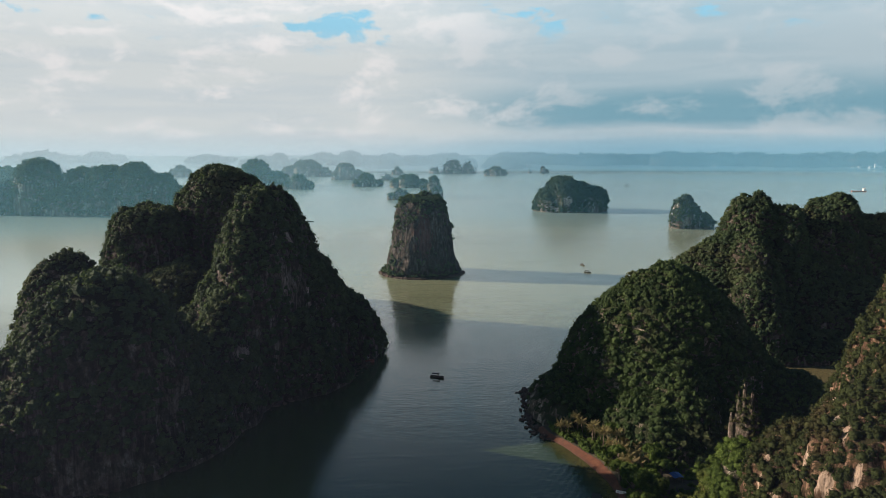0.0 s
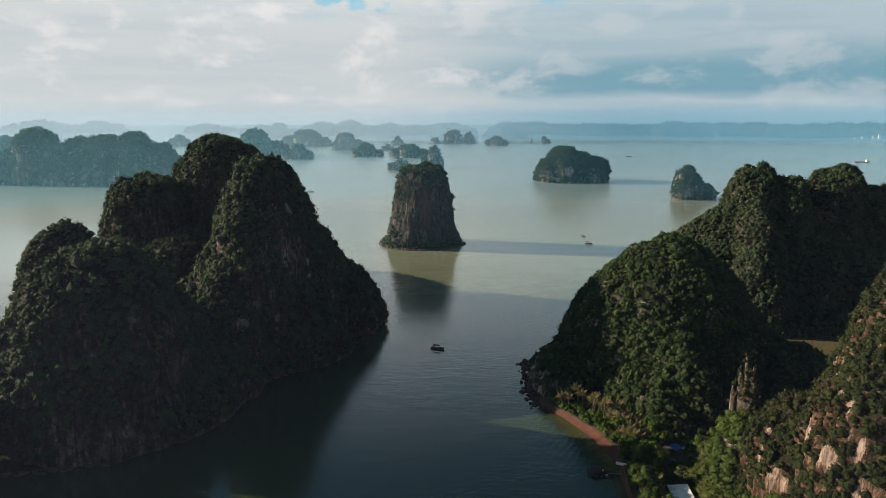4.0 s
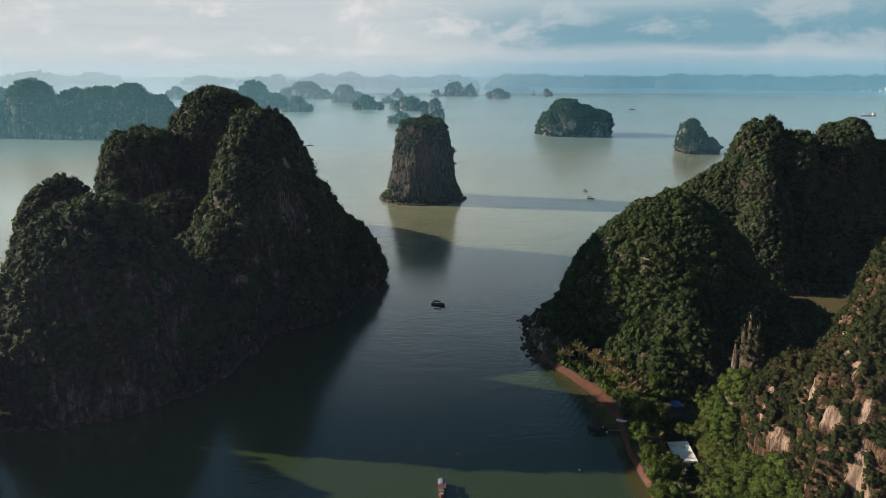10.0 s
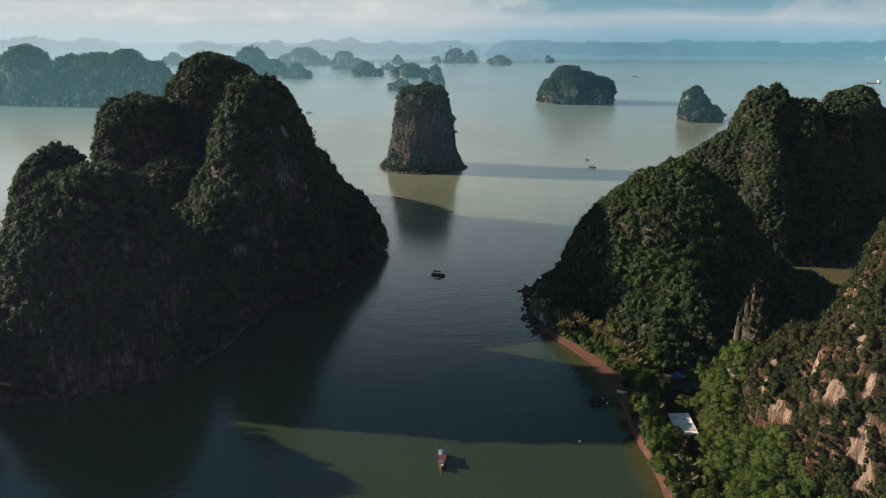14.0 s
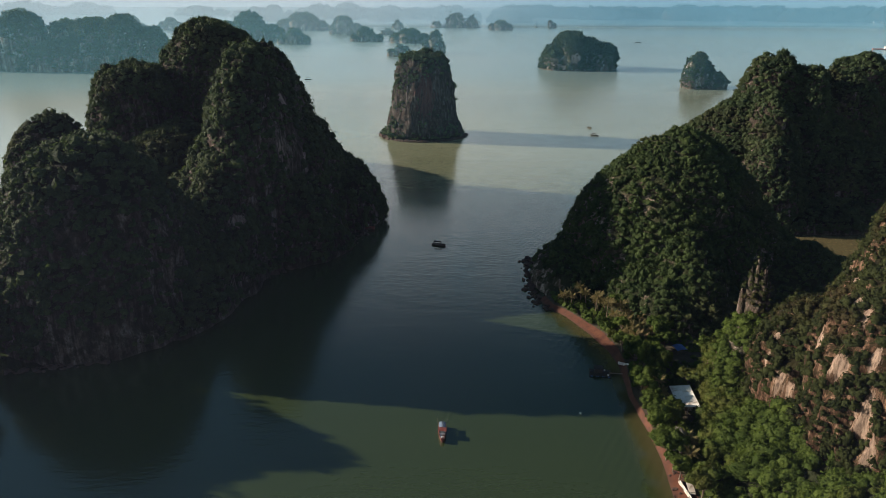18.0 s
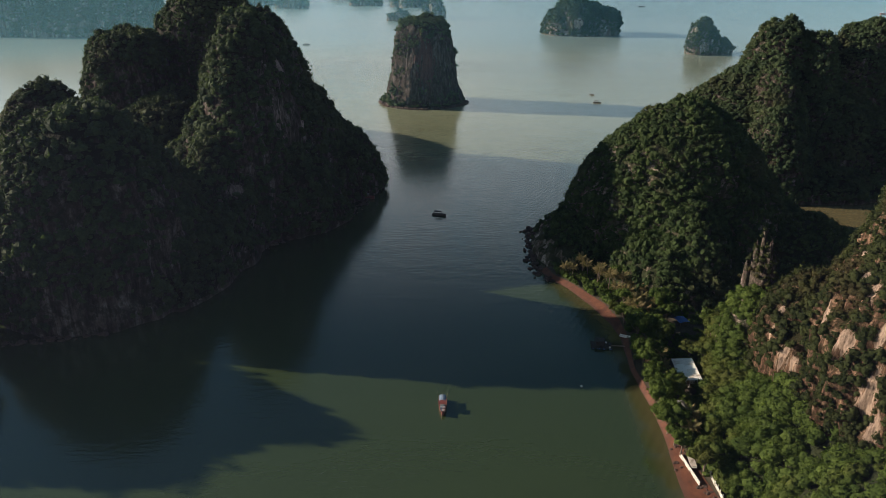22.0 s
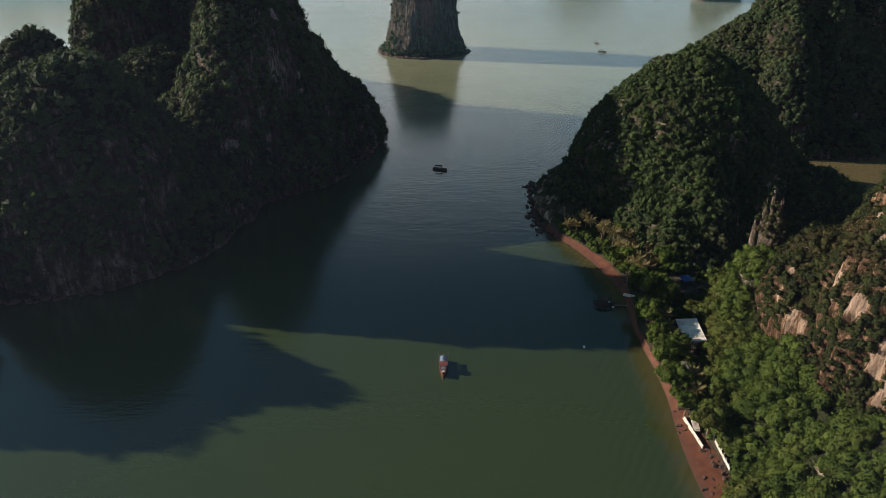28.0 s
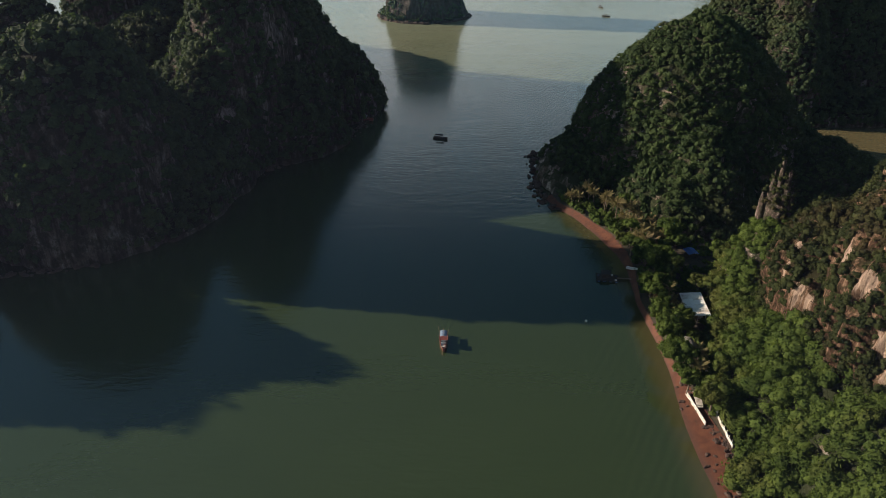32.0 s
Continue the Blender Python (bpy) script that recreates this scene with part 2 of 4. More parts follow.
# the fishing boat's wake opens in a V astern
astern = math_node(nt, "SUBTRACT", xyz.outputs[1], 195.0)
arm = math_node(nt, "SUBTRACT", math_node(nt, "ABSOLUTE", math_node(nt, "ADD", xyz.outputs[0], 0.9)), math_node(nt, "MULTIPLY", astern, 0.30))
crestline = math_node(nt, "MULTIPLY", math_node(nt, "SINE", math_node(nt, "MULTIPLY", arm, 3.2)), smooth(nt, math_node(nt, "ABSOLUTE", arm), 0.4, 3.0, 1.0, 0.0))
wake = math_node(nt, "MULTIPLY", crestline, math_node(nt, "MULTIPLY", smooth(nt, astern, 0.0, 6.0), math_node(nt, "MULTIPLY", ripple, smooth(nt, astern, 12.0, 52.0, 0.7, 0.0))))
lapping = math_node(nt, "ADD", lapping, wake)
bump(nt, b, math_node(nt, "ADD", math_node(nt, "ADD", math_node(nt, "MULTIPLY", ripple, gusts), swell), lapping), 0.24, 0.3)

SAND, nt, b, pos = material("red_wet_sand")
sn = noise_tex(nt, pos, 0.35, 7.0, 0.65)
gr = noise_tex(nt, pos, 4.0, 5.0, 0.7)
sand = mix(nt, 0.7, ramp(nt, sn, [(0.3, (0.056, 0.016, 0.006)), (0.5, (0.102, 0.030, 0.011)), (0.72, (0.142, 0.050, 0.021))]), ramp(nt, gr, [(0.3, (0.5, 0.48, 0.46)), (0.7, (1.25, 1.25, 1.25))]), "MULTIPLY")
lift = nt.nodes.new("ShaderNodeSeparateXYZ")
link(nt, pos, lift.inputs[0])
tide = math_node(nt, "ADD", lift.outputs[2], math_node(nt, "MULTIPLY", sn, 0.5))
link(nt, mix(nt, smooth(nt, tide, 0.25, 0.75, 0.65, 0.0), sand, (0.055, 0.024, 0.015)), b.inputs["Base Color"])
b.inputs["Roughness"].default_value = 0.8
bump(nt, b, gr, 0.5, 0.15)
SOIL = plain("dark_soil", (0.055, 0.045, 0.028), 0.95, 0, 0.5, 0.4)

def haze_material(alpha, top, tint, glow):
    """Air between here and there, stood in for by a thin scattering sheet; the farthest ones emit the haze light
    themselves.
    """
    m = bpy.data.materials.new("sea_haze")
    m.use_nodes = True
    nt = m.node_tree
    nt.nodes.clear()
    out = nt.nodes.new("ShaderNodeOutputMaterial")
    mixer, tr = nt.nodes.new("ShaderNodeMixShader"), nt.nodes.new("ShaderNodeBsdfTransparent")
    both, df, tl = nt.nodes.new("ShaderNodeMixShader"), nt.nodes.new("ShaderNodeBsdfDiffuse"), nt.nodes.new("ShaderNodeBsdfTranslucent")
    for s in (df, tl):
        s.inputs[0].default_value = (*tint, 1)
    both.inputs[0].default_value = 0.5
    link(nt, df.outputs[0], both.inputs[1])
    link(nt, tl.outputs[0], both.inputs[2])
    pos = nt.nodes.new("ShaderNodeNewGeometry").outputs["Position"]
    s = nt.nodes.new("ShaderNodeSeparateXYZ")
    link(nt, pos, s.inputs[0])
    body = both.outputs[0]
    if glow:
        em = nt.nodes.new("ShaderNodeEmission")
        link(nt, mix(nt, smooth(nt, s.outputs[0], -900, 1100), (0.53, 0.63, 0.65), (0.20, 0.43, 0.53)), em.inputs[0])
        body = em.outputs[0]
    wisps = noise_tex(nt, mapping(nt, pos, (0.0012, 0.0012, 0.006)), 1.0, 4.0, 0.5)
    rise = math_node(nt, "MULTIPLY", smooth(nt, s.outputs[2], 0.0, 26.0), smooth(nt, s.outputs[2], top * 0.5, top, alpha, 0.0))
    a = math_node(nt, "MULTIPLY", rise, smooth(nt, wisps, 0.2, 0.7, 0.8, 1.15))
    link(nt, a, mixer.inputs[0])
    link(nt, tr.outputs[0], mixer.inputs[1])
    link(nt, body, mixer.inputs[2])
    link(nt, mixer.outputs[0], out.inputs[0])
    return m


# ---- mesh helpers ----
def empty(name, at=(0, 0, 0), turn=0.0):
    ob = new(name)
    ob.matrix_basis = pose(*at, 0, 0, turn)
    return ob


def part(name, bm, mat, parent=None, label=""):
    me = bpy.data.meshes.new(name)
    bm.to_mesh(me)
    bm.free()
    me.materials.append(mat)
    ob = new(name, me)
    ob.parent = parent
    if label:
        tagged(ob, label)
    return ob


def mesh(name, verts, faces, mat, parent=None, smooth_shade=False, label=""):
    """A mesh from arrays: verts (n, 3), faces (m, 3) or (m, 4)."""
    me = bpy.data.meshes.new(name)
    verts, faces = np.asarray(verts, np.float32), np.asarray(faces, np.int32)
    n, k = faces.shape
    me.vertices.add(len(verts))
    me.vertices.foreach_set("co", verts.ravel())
    me.loops.add(n * k)
    me.loops.foreach_set("vertex_index", faces.ravel())
    me.polygons.add(n)
    me.polygons.foreach_set("loop_start", np.arange(n, dtype=np.int32) * k)
    me.polygons.foreach_set("use_smooth", np.full(n, smooth_shade))
    me.update(calc_edges=True)
    me.materials.append(mat)
    ob = new(name, me)
    ob.parent = parent
    if label:
        tagged(ob, label)
    return ob


def box(bm, sx, sy, sz, at=(0, 0, 0), rot=(0, 0, 0), bevel=0.0):
    vs = bmesh.ops.create_cube(bm, size=1.0, matrix=pose(*at, *rot) @ Matrix.Diagonal((sx, sy, sz, 1)))["verts"]
    if bevel:
        bmesh.ops.bevel(bm, geom=list({e for v in vs for e in v.link_edges}), offset=bevel, segments=2, affect="EDGES")
    return bm


def rod(bm, a, b, r1, r2=None, seg=8):
    a, b = Vector(a), Vector(b)
    d = b - a
    m = Matrix.Translation((a + b) / 2) @ d.to_track_quat("Z", "Y").to_matrix().to_4x4()
    bmesh.ops.create_cone(bm, cap_ends=True, segments=seg, radius1=r1, radius2=r1 if r2 is None else r2, depth=d.length, matrix=m)
    return bm


def hash3(i, j, k, seed):
    h = (i * 374761393 + j * 668265263 + k * 2147483647 + seed * 974711) & 0xFFFFFFFF
    h = ((h ^ (h >> 13)) * 1274126177) & 0xFFFFFFFF
    h = ((h ^ (h >> 16)) * 2246822519) & 0xFFFFFFFF
    return ((h ^ (h >> 15)) & 0xFFFFFF) / 16777215.0 * 2 - 1


def vnoise(p, seed=0):
    """Smooth value noise in -1..1 for an array of places."""
    f = np.floor(p)
    w = p - f
    w = w * w * (3 - 2 * w)
    i = f.astype(np.int64)
    out = 0
    for a in (0, 1):
        for b in (0, 1):
            for c in (0, 1):
                k = (w[:, 0] if a else 1 - w[:, 0]) * (w[:, 1] if b else 1 - w[:, 1]) * (w[:, 2] if c else 1 - w[:, 2])
                out = out + k * hash3(i[:, 0] + a, i[:, 1] + b, i[:, 2] + c, seed)
    return out


def fbm(p, size, octaves=4, seed=0, gain=0.5):
    p = np.asarray(p, float) / np.asarray(size, float)
    out, amp, tot = 0, 1.0, 0
    for o in range(octaves):
        out = out + amp * vnoise(p * 2 ** o + 17.3 * o, seed + o)
        tot += amp
        amp *= gain
    return out / tot


# ---- karst towers ----
# A tower: x, y, radius along x, radius along y, height, fullness (1.2 a cone, 2 a dome, 4 a sheer block) and, if it tapers, by how much.
def inside(p, tower):
    x, y, rx, ry, h, e, taper = (*tower, 0.0)[:7]
    rho = np.sqrt(((p[:, 0] - x) / rx) ** 2 + ((p[:, 1] - y) / ry) ** 2) / (1 - taper * np.clip(p[:, 2] / h, 0, 1))
    return rho ** e + np.clip(p[:, 2] / h, 0, None) ** e


def tower_shell(tower, step, rough, seed, craggy=1.0):
    x, y, rx, ry, h, e, taper = (*tower, 0.0)[:7]
    girth = 2 * math.pi * math.sqrt((rx * rx + ry * ry) / 2)
    nu, nv = max(18, int(girth / step)), max(8, int((h + 0.5 * min(rx, ry)) / step))
    phi = (np.arange(nv + 1) / nv) * (math.pi / 2)
    rho, zeta = np.cos(phi) ** (2 / e), np.sin(phi) ** (2 / e)
    # even steps along the profile
    d = np.concatenate([[0], np.cumsum(np.hypot(np.diff(rho) * min(rx, ry), np.diff(zeta) * h))])
    at = np.linspace(0, d[-1], nv + 1)
    rho, zeta = np.interp(at, d, rho), np.interp(at, d, zeta)
    rho = rho * (1 - taper * zeta)
    rho[-1] = 0.02
    ang = np.arange(nu) / nu * 2 * math.pi
    A, R = np.meshgrid(ang, rho)
    _, Z = np.meshgrid(ang, zeta)
    dirx, diry = np.cos(A).ravel(), np.sin(A).ravel()
    P = np.stack([x + rx * dirx * R.ravel(), y + ry * diry * R.ravel(), Z.ravel() * h], 1)
    s = min(rx, ry)
    lump = fbm(P, (0.55 * s, 0.55 * s, 0.45 * s), 3, seed)
    flute = fbm(P, (0.16 * s + 1.5, 0.16 * s + 1.5, 0.8 * s + 6), 3, seed + 9)
    fine = fbm(P, (2.6, 2.6, 4.0), 2, seed + 21)
    crag = 1 - 2.2 * np.abs(fbm(P, (5.5, 5.5, 13.0), 3, seed + 27))
    s = min(s, 40)
    push = rough * s * (0.10 * lump + 0.085 * flute) + rough * (0.8 * fine + 0.9 * craggy * crag)
    up = np.clip(Z.ravel(), 0, 1) ** 2
    P[:, 0] += dirx * push * (1 - 0.4 * up)
    P[:, 1] += diry * push * (1 - 0.4 * up)
    P[:, 2] += up * rough * (0.06 * h * fbm(P, (0.5 * s, 0.5 * s, 50), 3, seed + 33) * (1 - R.ravel()) * 2 + 1.2 * fine)
    P[:nu, 2] = -2.5
    i, j = np.meshgrid(np.arange(nv), np.arange(nu), indexing="ij")
    a, b = i * nu + j, i * nu + (j + 1) % nu
    F = np.stack([a, b, b + nu, a + nu], -1).reshape(-1, 4)
    return P, F


def leaf_template(cards, core, seed, spread=0.3):
    """A crown of unit radius: a lumpy core under a shell of single leaf sprays, as triangles."""
    rs = np.random.RandomState(seed)
    V, F = [], []
    if core:
        bm = bmesh.new()
        bmesh.ops.create_icosphere(bm, subdivisions=core, radius=0.74)
        cv = np.array([v.co[:] for v in bm.verts])
        cv *= (1 + 0.60 * fbm(cv + seed, 0.5, 2, seed) + 0.10 * rs.uniform(-1, 1, len(cv)))[:, None]
        cv[:, 2] = np.clip(cv[:, 2], -0.45, None)
        bmesh.ops.delete(bm, geom=[f for f in bm.faces if f.calc_center_median().z < -0.3], context="FACES_ONLY")
        cf = np.array([[v.index for v in f.verts] for f in bm.faces])
        bm.free()
        V.append(cv)
        F.append(cf)
    n0 = sum(len(v) for v in V)
    for k in range(cards):
        z = rs.uniform(-0.25, 1.0)
        a = rs.uniform(0, 2 * math.pi)
        r = math.sqrt(max(0, 1 - z * z))
        c = np.array([r * math.cos(a), r * math.sin(a), z]) * rs.uniform(0.74, 1.14)
        n = c / np.linalg.norm(c) + rs.normal(0, 0.42, 3)
        n /= np.linalg.norm(n)
        t = np.cross(n, rs.normal(0, 1, 3))
        t /= np.linalg.norm(t)
        s = np.cross(n, t)
        w = spread * rs.uniform(0.6, 1.25)
        q = np.array([c + t * w, c + s * w * 0.75 + n * 0.05, c - t * w - n * 0.1, c - s * w * 0.75 + n * 0.05])
        V.append(q)
        F.append(np.array([[0, 1, 2], [0, 2, 3]]) + n0 + 4 * k)
    return np.concatenate(V), np.concatenate(F)


CROWNS_NEAR = [leaf_template(72, 2, 100 + k, 0.15) for k in range(7)]
CROWNS_SCRUB = [leaf_template(26, 1, 150 + k, 0.24) for k in range(7)]
CROWNS_MID = [leaf_template(11, 1, 200 + k, 0.25) for k in range(8)]
CROWNS_FAR = [leaf_template(8, 1, 300 + k, 0.5) for k in range(5)]


def crowns(name, places, normals, radii, templates, mat, parent, rs):
    """Joins one crown a place into one mesh."""
    VV, FF, base = [], [], 0
    which = rs.randint(0, len(templates), len(places))
    for k, (tv, tf) in enumerate(templates):
        sel = np.nonzero(which == k)[0]
        if not len(sel):
            continue
        m = len(sel)
        a = rs.uniform(0, 2 * math.pi, m)
        c, s = np.cos(a)[:, None], np.sin(a)[:, None]
        r = radii[sel][:, None]
        flat, wide = rs.uniform(0.65, 1.25, (m, 1)), rs.uniform(0.75, 1.35, (m, 1))
        X = (tv[None, :, 0] * wide * c - tv[None, :, 1] * s) * r
        Y = (tv[None, :, 0] * wide * s + tv[None, :, 1] * c) * r
        Z = tv[None, :, 2] * r * flat
        p = places[sel] + normals[sel] * radii[sel][:, None] * 0.35 + np.array([0, 0, 0.15]) * radii[sel][:, None]
        V = np.stack([X + p[:, 0:1], Y + p[:, 1:2], Z + p[:, 2:3]], -1).reshape(-1, 3)
        off = (np.arange(m) * len(tv))[:, None, None]
        FF.append((tf[None] + off).reshape(-1, 3) + base)
        VV.append(V)
        base += len(V)
    if VV:
        ob = mesh(name, np.concatenate(VV), np.concatenate(FF), mat, parent, templates is CROWNS_NEAR or templates is CROWNS_SCRUB)
        return tagged(ob, kind="stuff")


def karst(name, towers, label, step, crown, spacing, templates, leaf, rock, seed, bare=0.35, rough=1.0, view=None, group="", category="island", spots=(), craggy=1.0, mound=0.6):
    """A limestone island: one rock mesh of towers and one mesh of scrub and trees that grow where the rock lets them."""
    top = tagged(empty(name, (towers[0][0], towers[0][1], 0)), label, category, group)
    rs = np.random.RandomState(seed)
    VV, FF, base, pts, nrm = [], [], 0, [], []
    for k, tw in enumerate(towers):
        P, F = tower_shell(tw, step, rough, seed * 50 + k * 7, craggy)
        hid = np.zeros(len(P), bool)
        for other in towers:
            if other is not tw:
                hid |= inside(P, other) < 0.62
        F = F[~hid[F].all(1)]
        VV.append(P)
        FF.append(F + base)
        base += len(P)
        a, b, c, d = (P[F[:, i]] for i in range(4))
        n = np.cross(c - a, d - b)
        area = np.linalg.norm(n, axis=1) / 2
        n /= np.maximum(2 * area, 1e-9)[:, None]
        count = rs.poisson(area / spacing ** 2)
        idx = np.repeat(np.arange(len(F)), count)
        u, v = rs.rand(len(idx), 1), rs.rand(len(idx), 1)
        q = (a[idx] * (1 - u) + b[idx] * u) * (1 - v) + (d[idx] * (1 - u) + c[idx] * u) * v
        ok = q[:, 2] > 1.6
        for other in towers:
            if other is not tw:
                ok &= inside(q, other) > 0.9
        grow = n[idx, 2] + 0.75 * fbm(q, (16, 16, 24), 3, seed + 5) + 0.25 * rs.uniform(-1, 1, len(q))
        ok &= grow > bare
        for sx, sy, sz, sr, st in spots:
            ok &= ((q[:, 0] - sx) ** 2 + (q[:, 1] - sy) ** 2) / sr ** 2 + ((q[:, 2] - sz) / st) ** 2 + 1.1 * fbm(q, 4, 2, seed) + 0.25 * rs.normal(0, 1, len(q)) > 1
        if view is not None:
            ok &= view(q, n[idx])
        pts.append(q[ok])
        nrm.append(n[idx][ok])
    V, F = np.concatenate(VV), np.concatenate(FF)
    V = V - np.array([towers[0][0], towers[0][1], 0])
    mesh("rock", V, F, rock, top, False)
    pts, nrm = np.concatenate(pts), np.concatenate(nrm)
    pts = pts + nrm * (mound * crown * 1.6 * fbm(pts, 3.6 * crown, 2, seed + 41))[:, None]
    size = crown * (0.5 + 1.5 * rs.beta(1.4, 3.2, len(pts))) * (1 + 0.35 * fbm(pts, 18, 2, seed + 2))
    crowns("tree_cover", pts - np.array([towers[0][0], towers[0][1], 0]), nrm, size, templates, leaf, top, rs)
    return top


# ---- water and far haze ----
def sheet():
    xs = np.concatenate([np.linspace(-4200, -400, 12), np.linspace(-300, 300, 13), np.linspace(400, 4200, 12)])
    ys = np.concatenate([np.linspace(-900, -100, 5), np.linspace(0, 800, 17), np.linspace(1000, 4000, 16)])
    X, Y = np.meshgrid(xs, ys)
    V = np.stack([X.ravel(), Y.ravel(), np.zeros(X.size)], 1)
    n, m = len(xs), len(ys)
    i, j = np.meshgrid(np.arange(m - 1), np.arange(n - 1), indexing="ij")
    a = (i * n + j).ravel()
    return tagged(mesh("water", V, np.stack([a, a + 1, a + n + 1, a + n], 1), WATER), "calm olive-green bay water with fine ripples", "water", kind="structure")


sheet()

# The sea beyond four kilometres lifts a little towards the horizon, as a backdrop.
RISE = [(4000, 0.0), (4150, 6.0), (4350, 28.0), (4550, 58.0), (4700, 84.0), (4770, 95.0)]
xs = np.linspace(-4200, 4200, 29)
V = np.array([(x, y, z) for y, z in RISE for x in xs])
n = len(xs)
F = np.array([(r * n + k, r * n + k + 1, (r + 1) * n + k + 1, (r + 1) * n + k) for r in range(len(RISE) - 1) for k in range(n - 1)])
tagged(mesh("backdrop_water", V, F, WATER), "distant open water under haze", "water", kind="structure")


def haze_arc(radius, alpha, top, tint, glow=False):
    a = np.linspace(radians(-62), radians(62), 49)
    V = np.concatenate([np.stack([radius * np.sin(a), radius * np.cos(a), np.full(a.size, z)], 1) for z in (0.6, top * 0.5, top)])
    m = a.size
    F = np.array([(r * m + k, r * m + k + 1, (r + 1) * m + k + 1, (r + 1) * m + k) for r in range(2) for k in range(m - 1)])
    return tagged(mesh("backdrop_haze", V, F, haze_material(alpha, top, tint, glow)), "added sheet of thin bluish sea haze over the bay, glowing where farthest", "haze", kind="structure")


# added sheets: the nearest lifts the dark tones, those past two kilometres emit
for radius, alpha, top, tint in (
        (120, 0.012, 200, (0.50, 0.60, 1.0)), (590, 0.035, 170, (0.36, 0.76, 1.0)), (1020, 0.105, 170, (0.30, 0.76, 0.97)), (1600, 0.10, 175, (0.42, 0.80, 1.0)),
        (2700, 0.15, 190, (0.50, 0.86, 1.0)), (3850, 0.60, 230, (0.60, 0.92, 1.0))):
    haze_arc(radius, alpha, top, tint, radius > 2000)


# ---- the near islands ----
def facing(q, n):
    return (n[:, 1] < 0.35) | (n[:, 2] > 0.8)


def seaward(q, n):
    return ((n[:, 0] < 0.45) | (n[:, 2] > 0.8)) & (q[:, 0] < 132) & (q[:, 1] > 108)


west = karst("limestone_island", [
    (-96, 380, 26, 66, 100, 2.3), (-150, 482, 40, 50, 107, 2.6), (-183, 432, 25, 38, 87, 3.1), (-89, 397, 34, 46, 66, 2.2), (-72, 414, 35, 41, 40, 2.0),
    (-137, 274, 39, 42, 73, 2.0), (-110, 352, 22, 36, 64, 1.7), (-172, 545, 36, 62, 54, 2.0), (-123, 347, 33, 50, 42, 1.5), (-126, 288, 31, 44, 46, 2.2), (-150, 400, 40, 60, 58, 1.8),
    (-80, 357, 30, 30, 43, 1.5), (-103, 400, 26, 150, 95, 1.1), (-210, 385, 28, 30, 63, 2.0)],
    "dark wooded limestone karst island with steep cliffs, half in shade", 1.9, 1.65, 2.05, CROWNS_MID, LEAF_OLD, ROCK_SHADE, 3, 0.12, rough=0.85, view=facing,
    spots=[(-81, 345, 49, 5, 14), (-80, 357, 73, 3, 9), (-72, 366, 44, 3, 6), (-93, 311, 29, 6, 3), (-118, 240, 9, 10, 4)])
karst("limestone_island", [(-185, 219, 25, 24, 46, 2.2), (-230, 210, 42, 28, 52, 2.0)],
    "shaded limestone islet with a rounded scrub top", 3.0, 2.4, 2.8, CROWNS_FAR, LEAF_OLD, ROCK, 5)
karst("limestone_island", [
    (105, 325, 52, 52, 66, 1.6), (99, 296, 21, 44, 36, 1.6), (83, 324, 22, 34, 43, 1.9), (58, 314, 18, 32, 17, 1.6), (142, 330, 36, 40, 24, 1.4), (152, 298, 34, 34, 22, 1.6), (91, 284, 26, 36, 22, 1.7)],
    "green wooded limestone hill with a rounded summit above the beach", 1.8, 1.25, 1.6, CROWNS_MID, LEAF_HILL, ROCK, 11, -0.7, rough=0.85, view=facing,
    spots=[(47, 300, 4, 14, 5), (42, 320, 8, 8, 10)])
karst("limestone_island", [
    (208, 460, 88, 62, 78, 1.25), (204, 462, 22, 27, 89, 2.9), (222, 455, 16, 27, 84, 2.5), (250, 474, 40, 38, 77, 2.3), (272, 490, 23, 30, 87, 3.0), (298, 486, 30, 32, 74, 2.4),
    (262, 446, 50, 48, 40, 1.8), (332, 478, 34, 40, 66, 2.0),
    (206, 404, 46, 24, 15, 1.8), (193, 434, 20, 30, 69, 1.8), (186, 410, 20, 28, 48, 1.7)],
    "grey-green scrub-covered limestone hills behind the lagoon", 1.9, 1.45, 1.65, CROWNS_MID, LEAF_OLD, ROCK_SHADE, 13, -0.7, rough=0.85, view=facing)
karst("limestone_cliff", [
    (145, 174, 43, 46, 106, 1.9), (119, 187, 30, 33, 38, 4.2), (130, 161, 41, 30, 69, 3.2), (107, 208, 20, 18, 30, 1.9), (115, 124, 30, 30, 46, 1.8)],
    "sunlit limestone cliff with bare pale faces and dry scrub", 0.8, 1.05, 1.4, CROWNS_SCRUB, LEAF_DRY, ROCK_WARM, 17, -0.12, rough=1.1, category="cliff", craggy=2.4, view=seaward,
    spots=[(x, y, z, 0.66 * r, h) for x, y, z, r, h in BARE])
karst("rock_spire", [
    (96, 214.5, 2.0, 3.0, 46.5, 1.6), (94.7, 215.5, 1.5, 2.0, 42, 1.6), (97.8, 213.2, 1.5, 2.2, 44.5, 1.7), (99.0, 212.2, 1.8, 2.4, 40, 1.6), (93.4, 216.5, 1.6, 2.2, 36, 1.6), (96.5, 213.5, 4.6, 5.0, 35, 2.2)],
    "jagged grey limestone spire rising from the wooded ridge", 0.5, 0.7, 1.5, CROWNS_SCRUB, LEAF_DRY, ROCK_SPIRE, 41, 0.1, rough=0.8, category="rock", craggy=1.1)
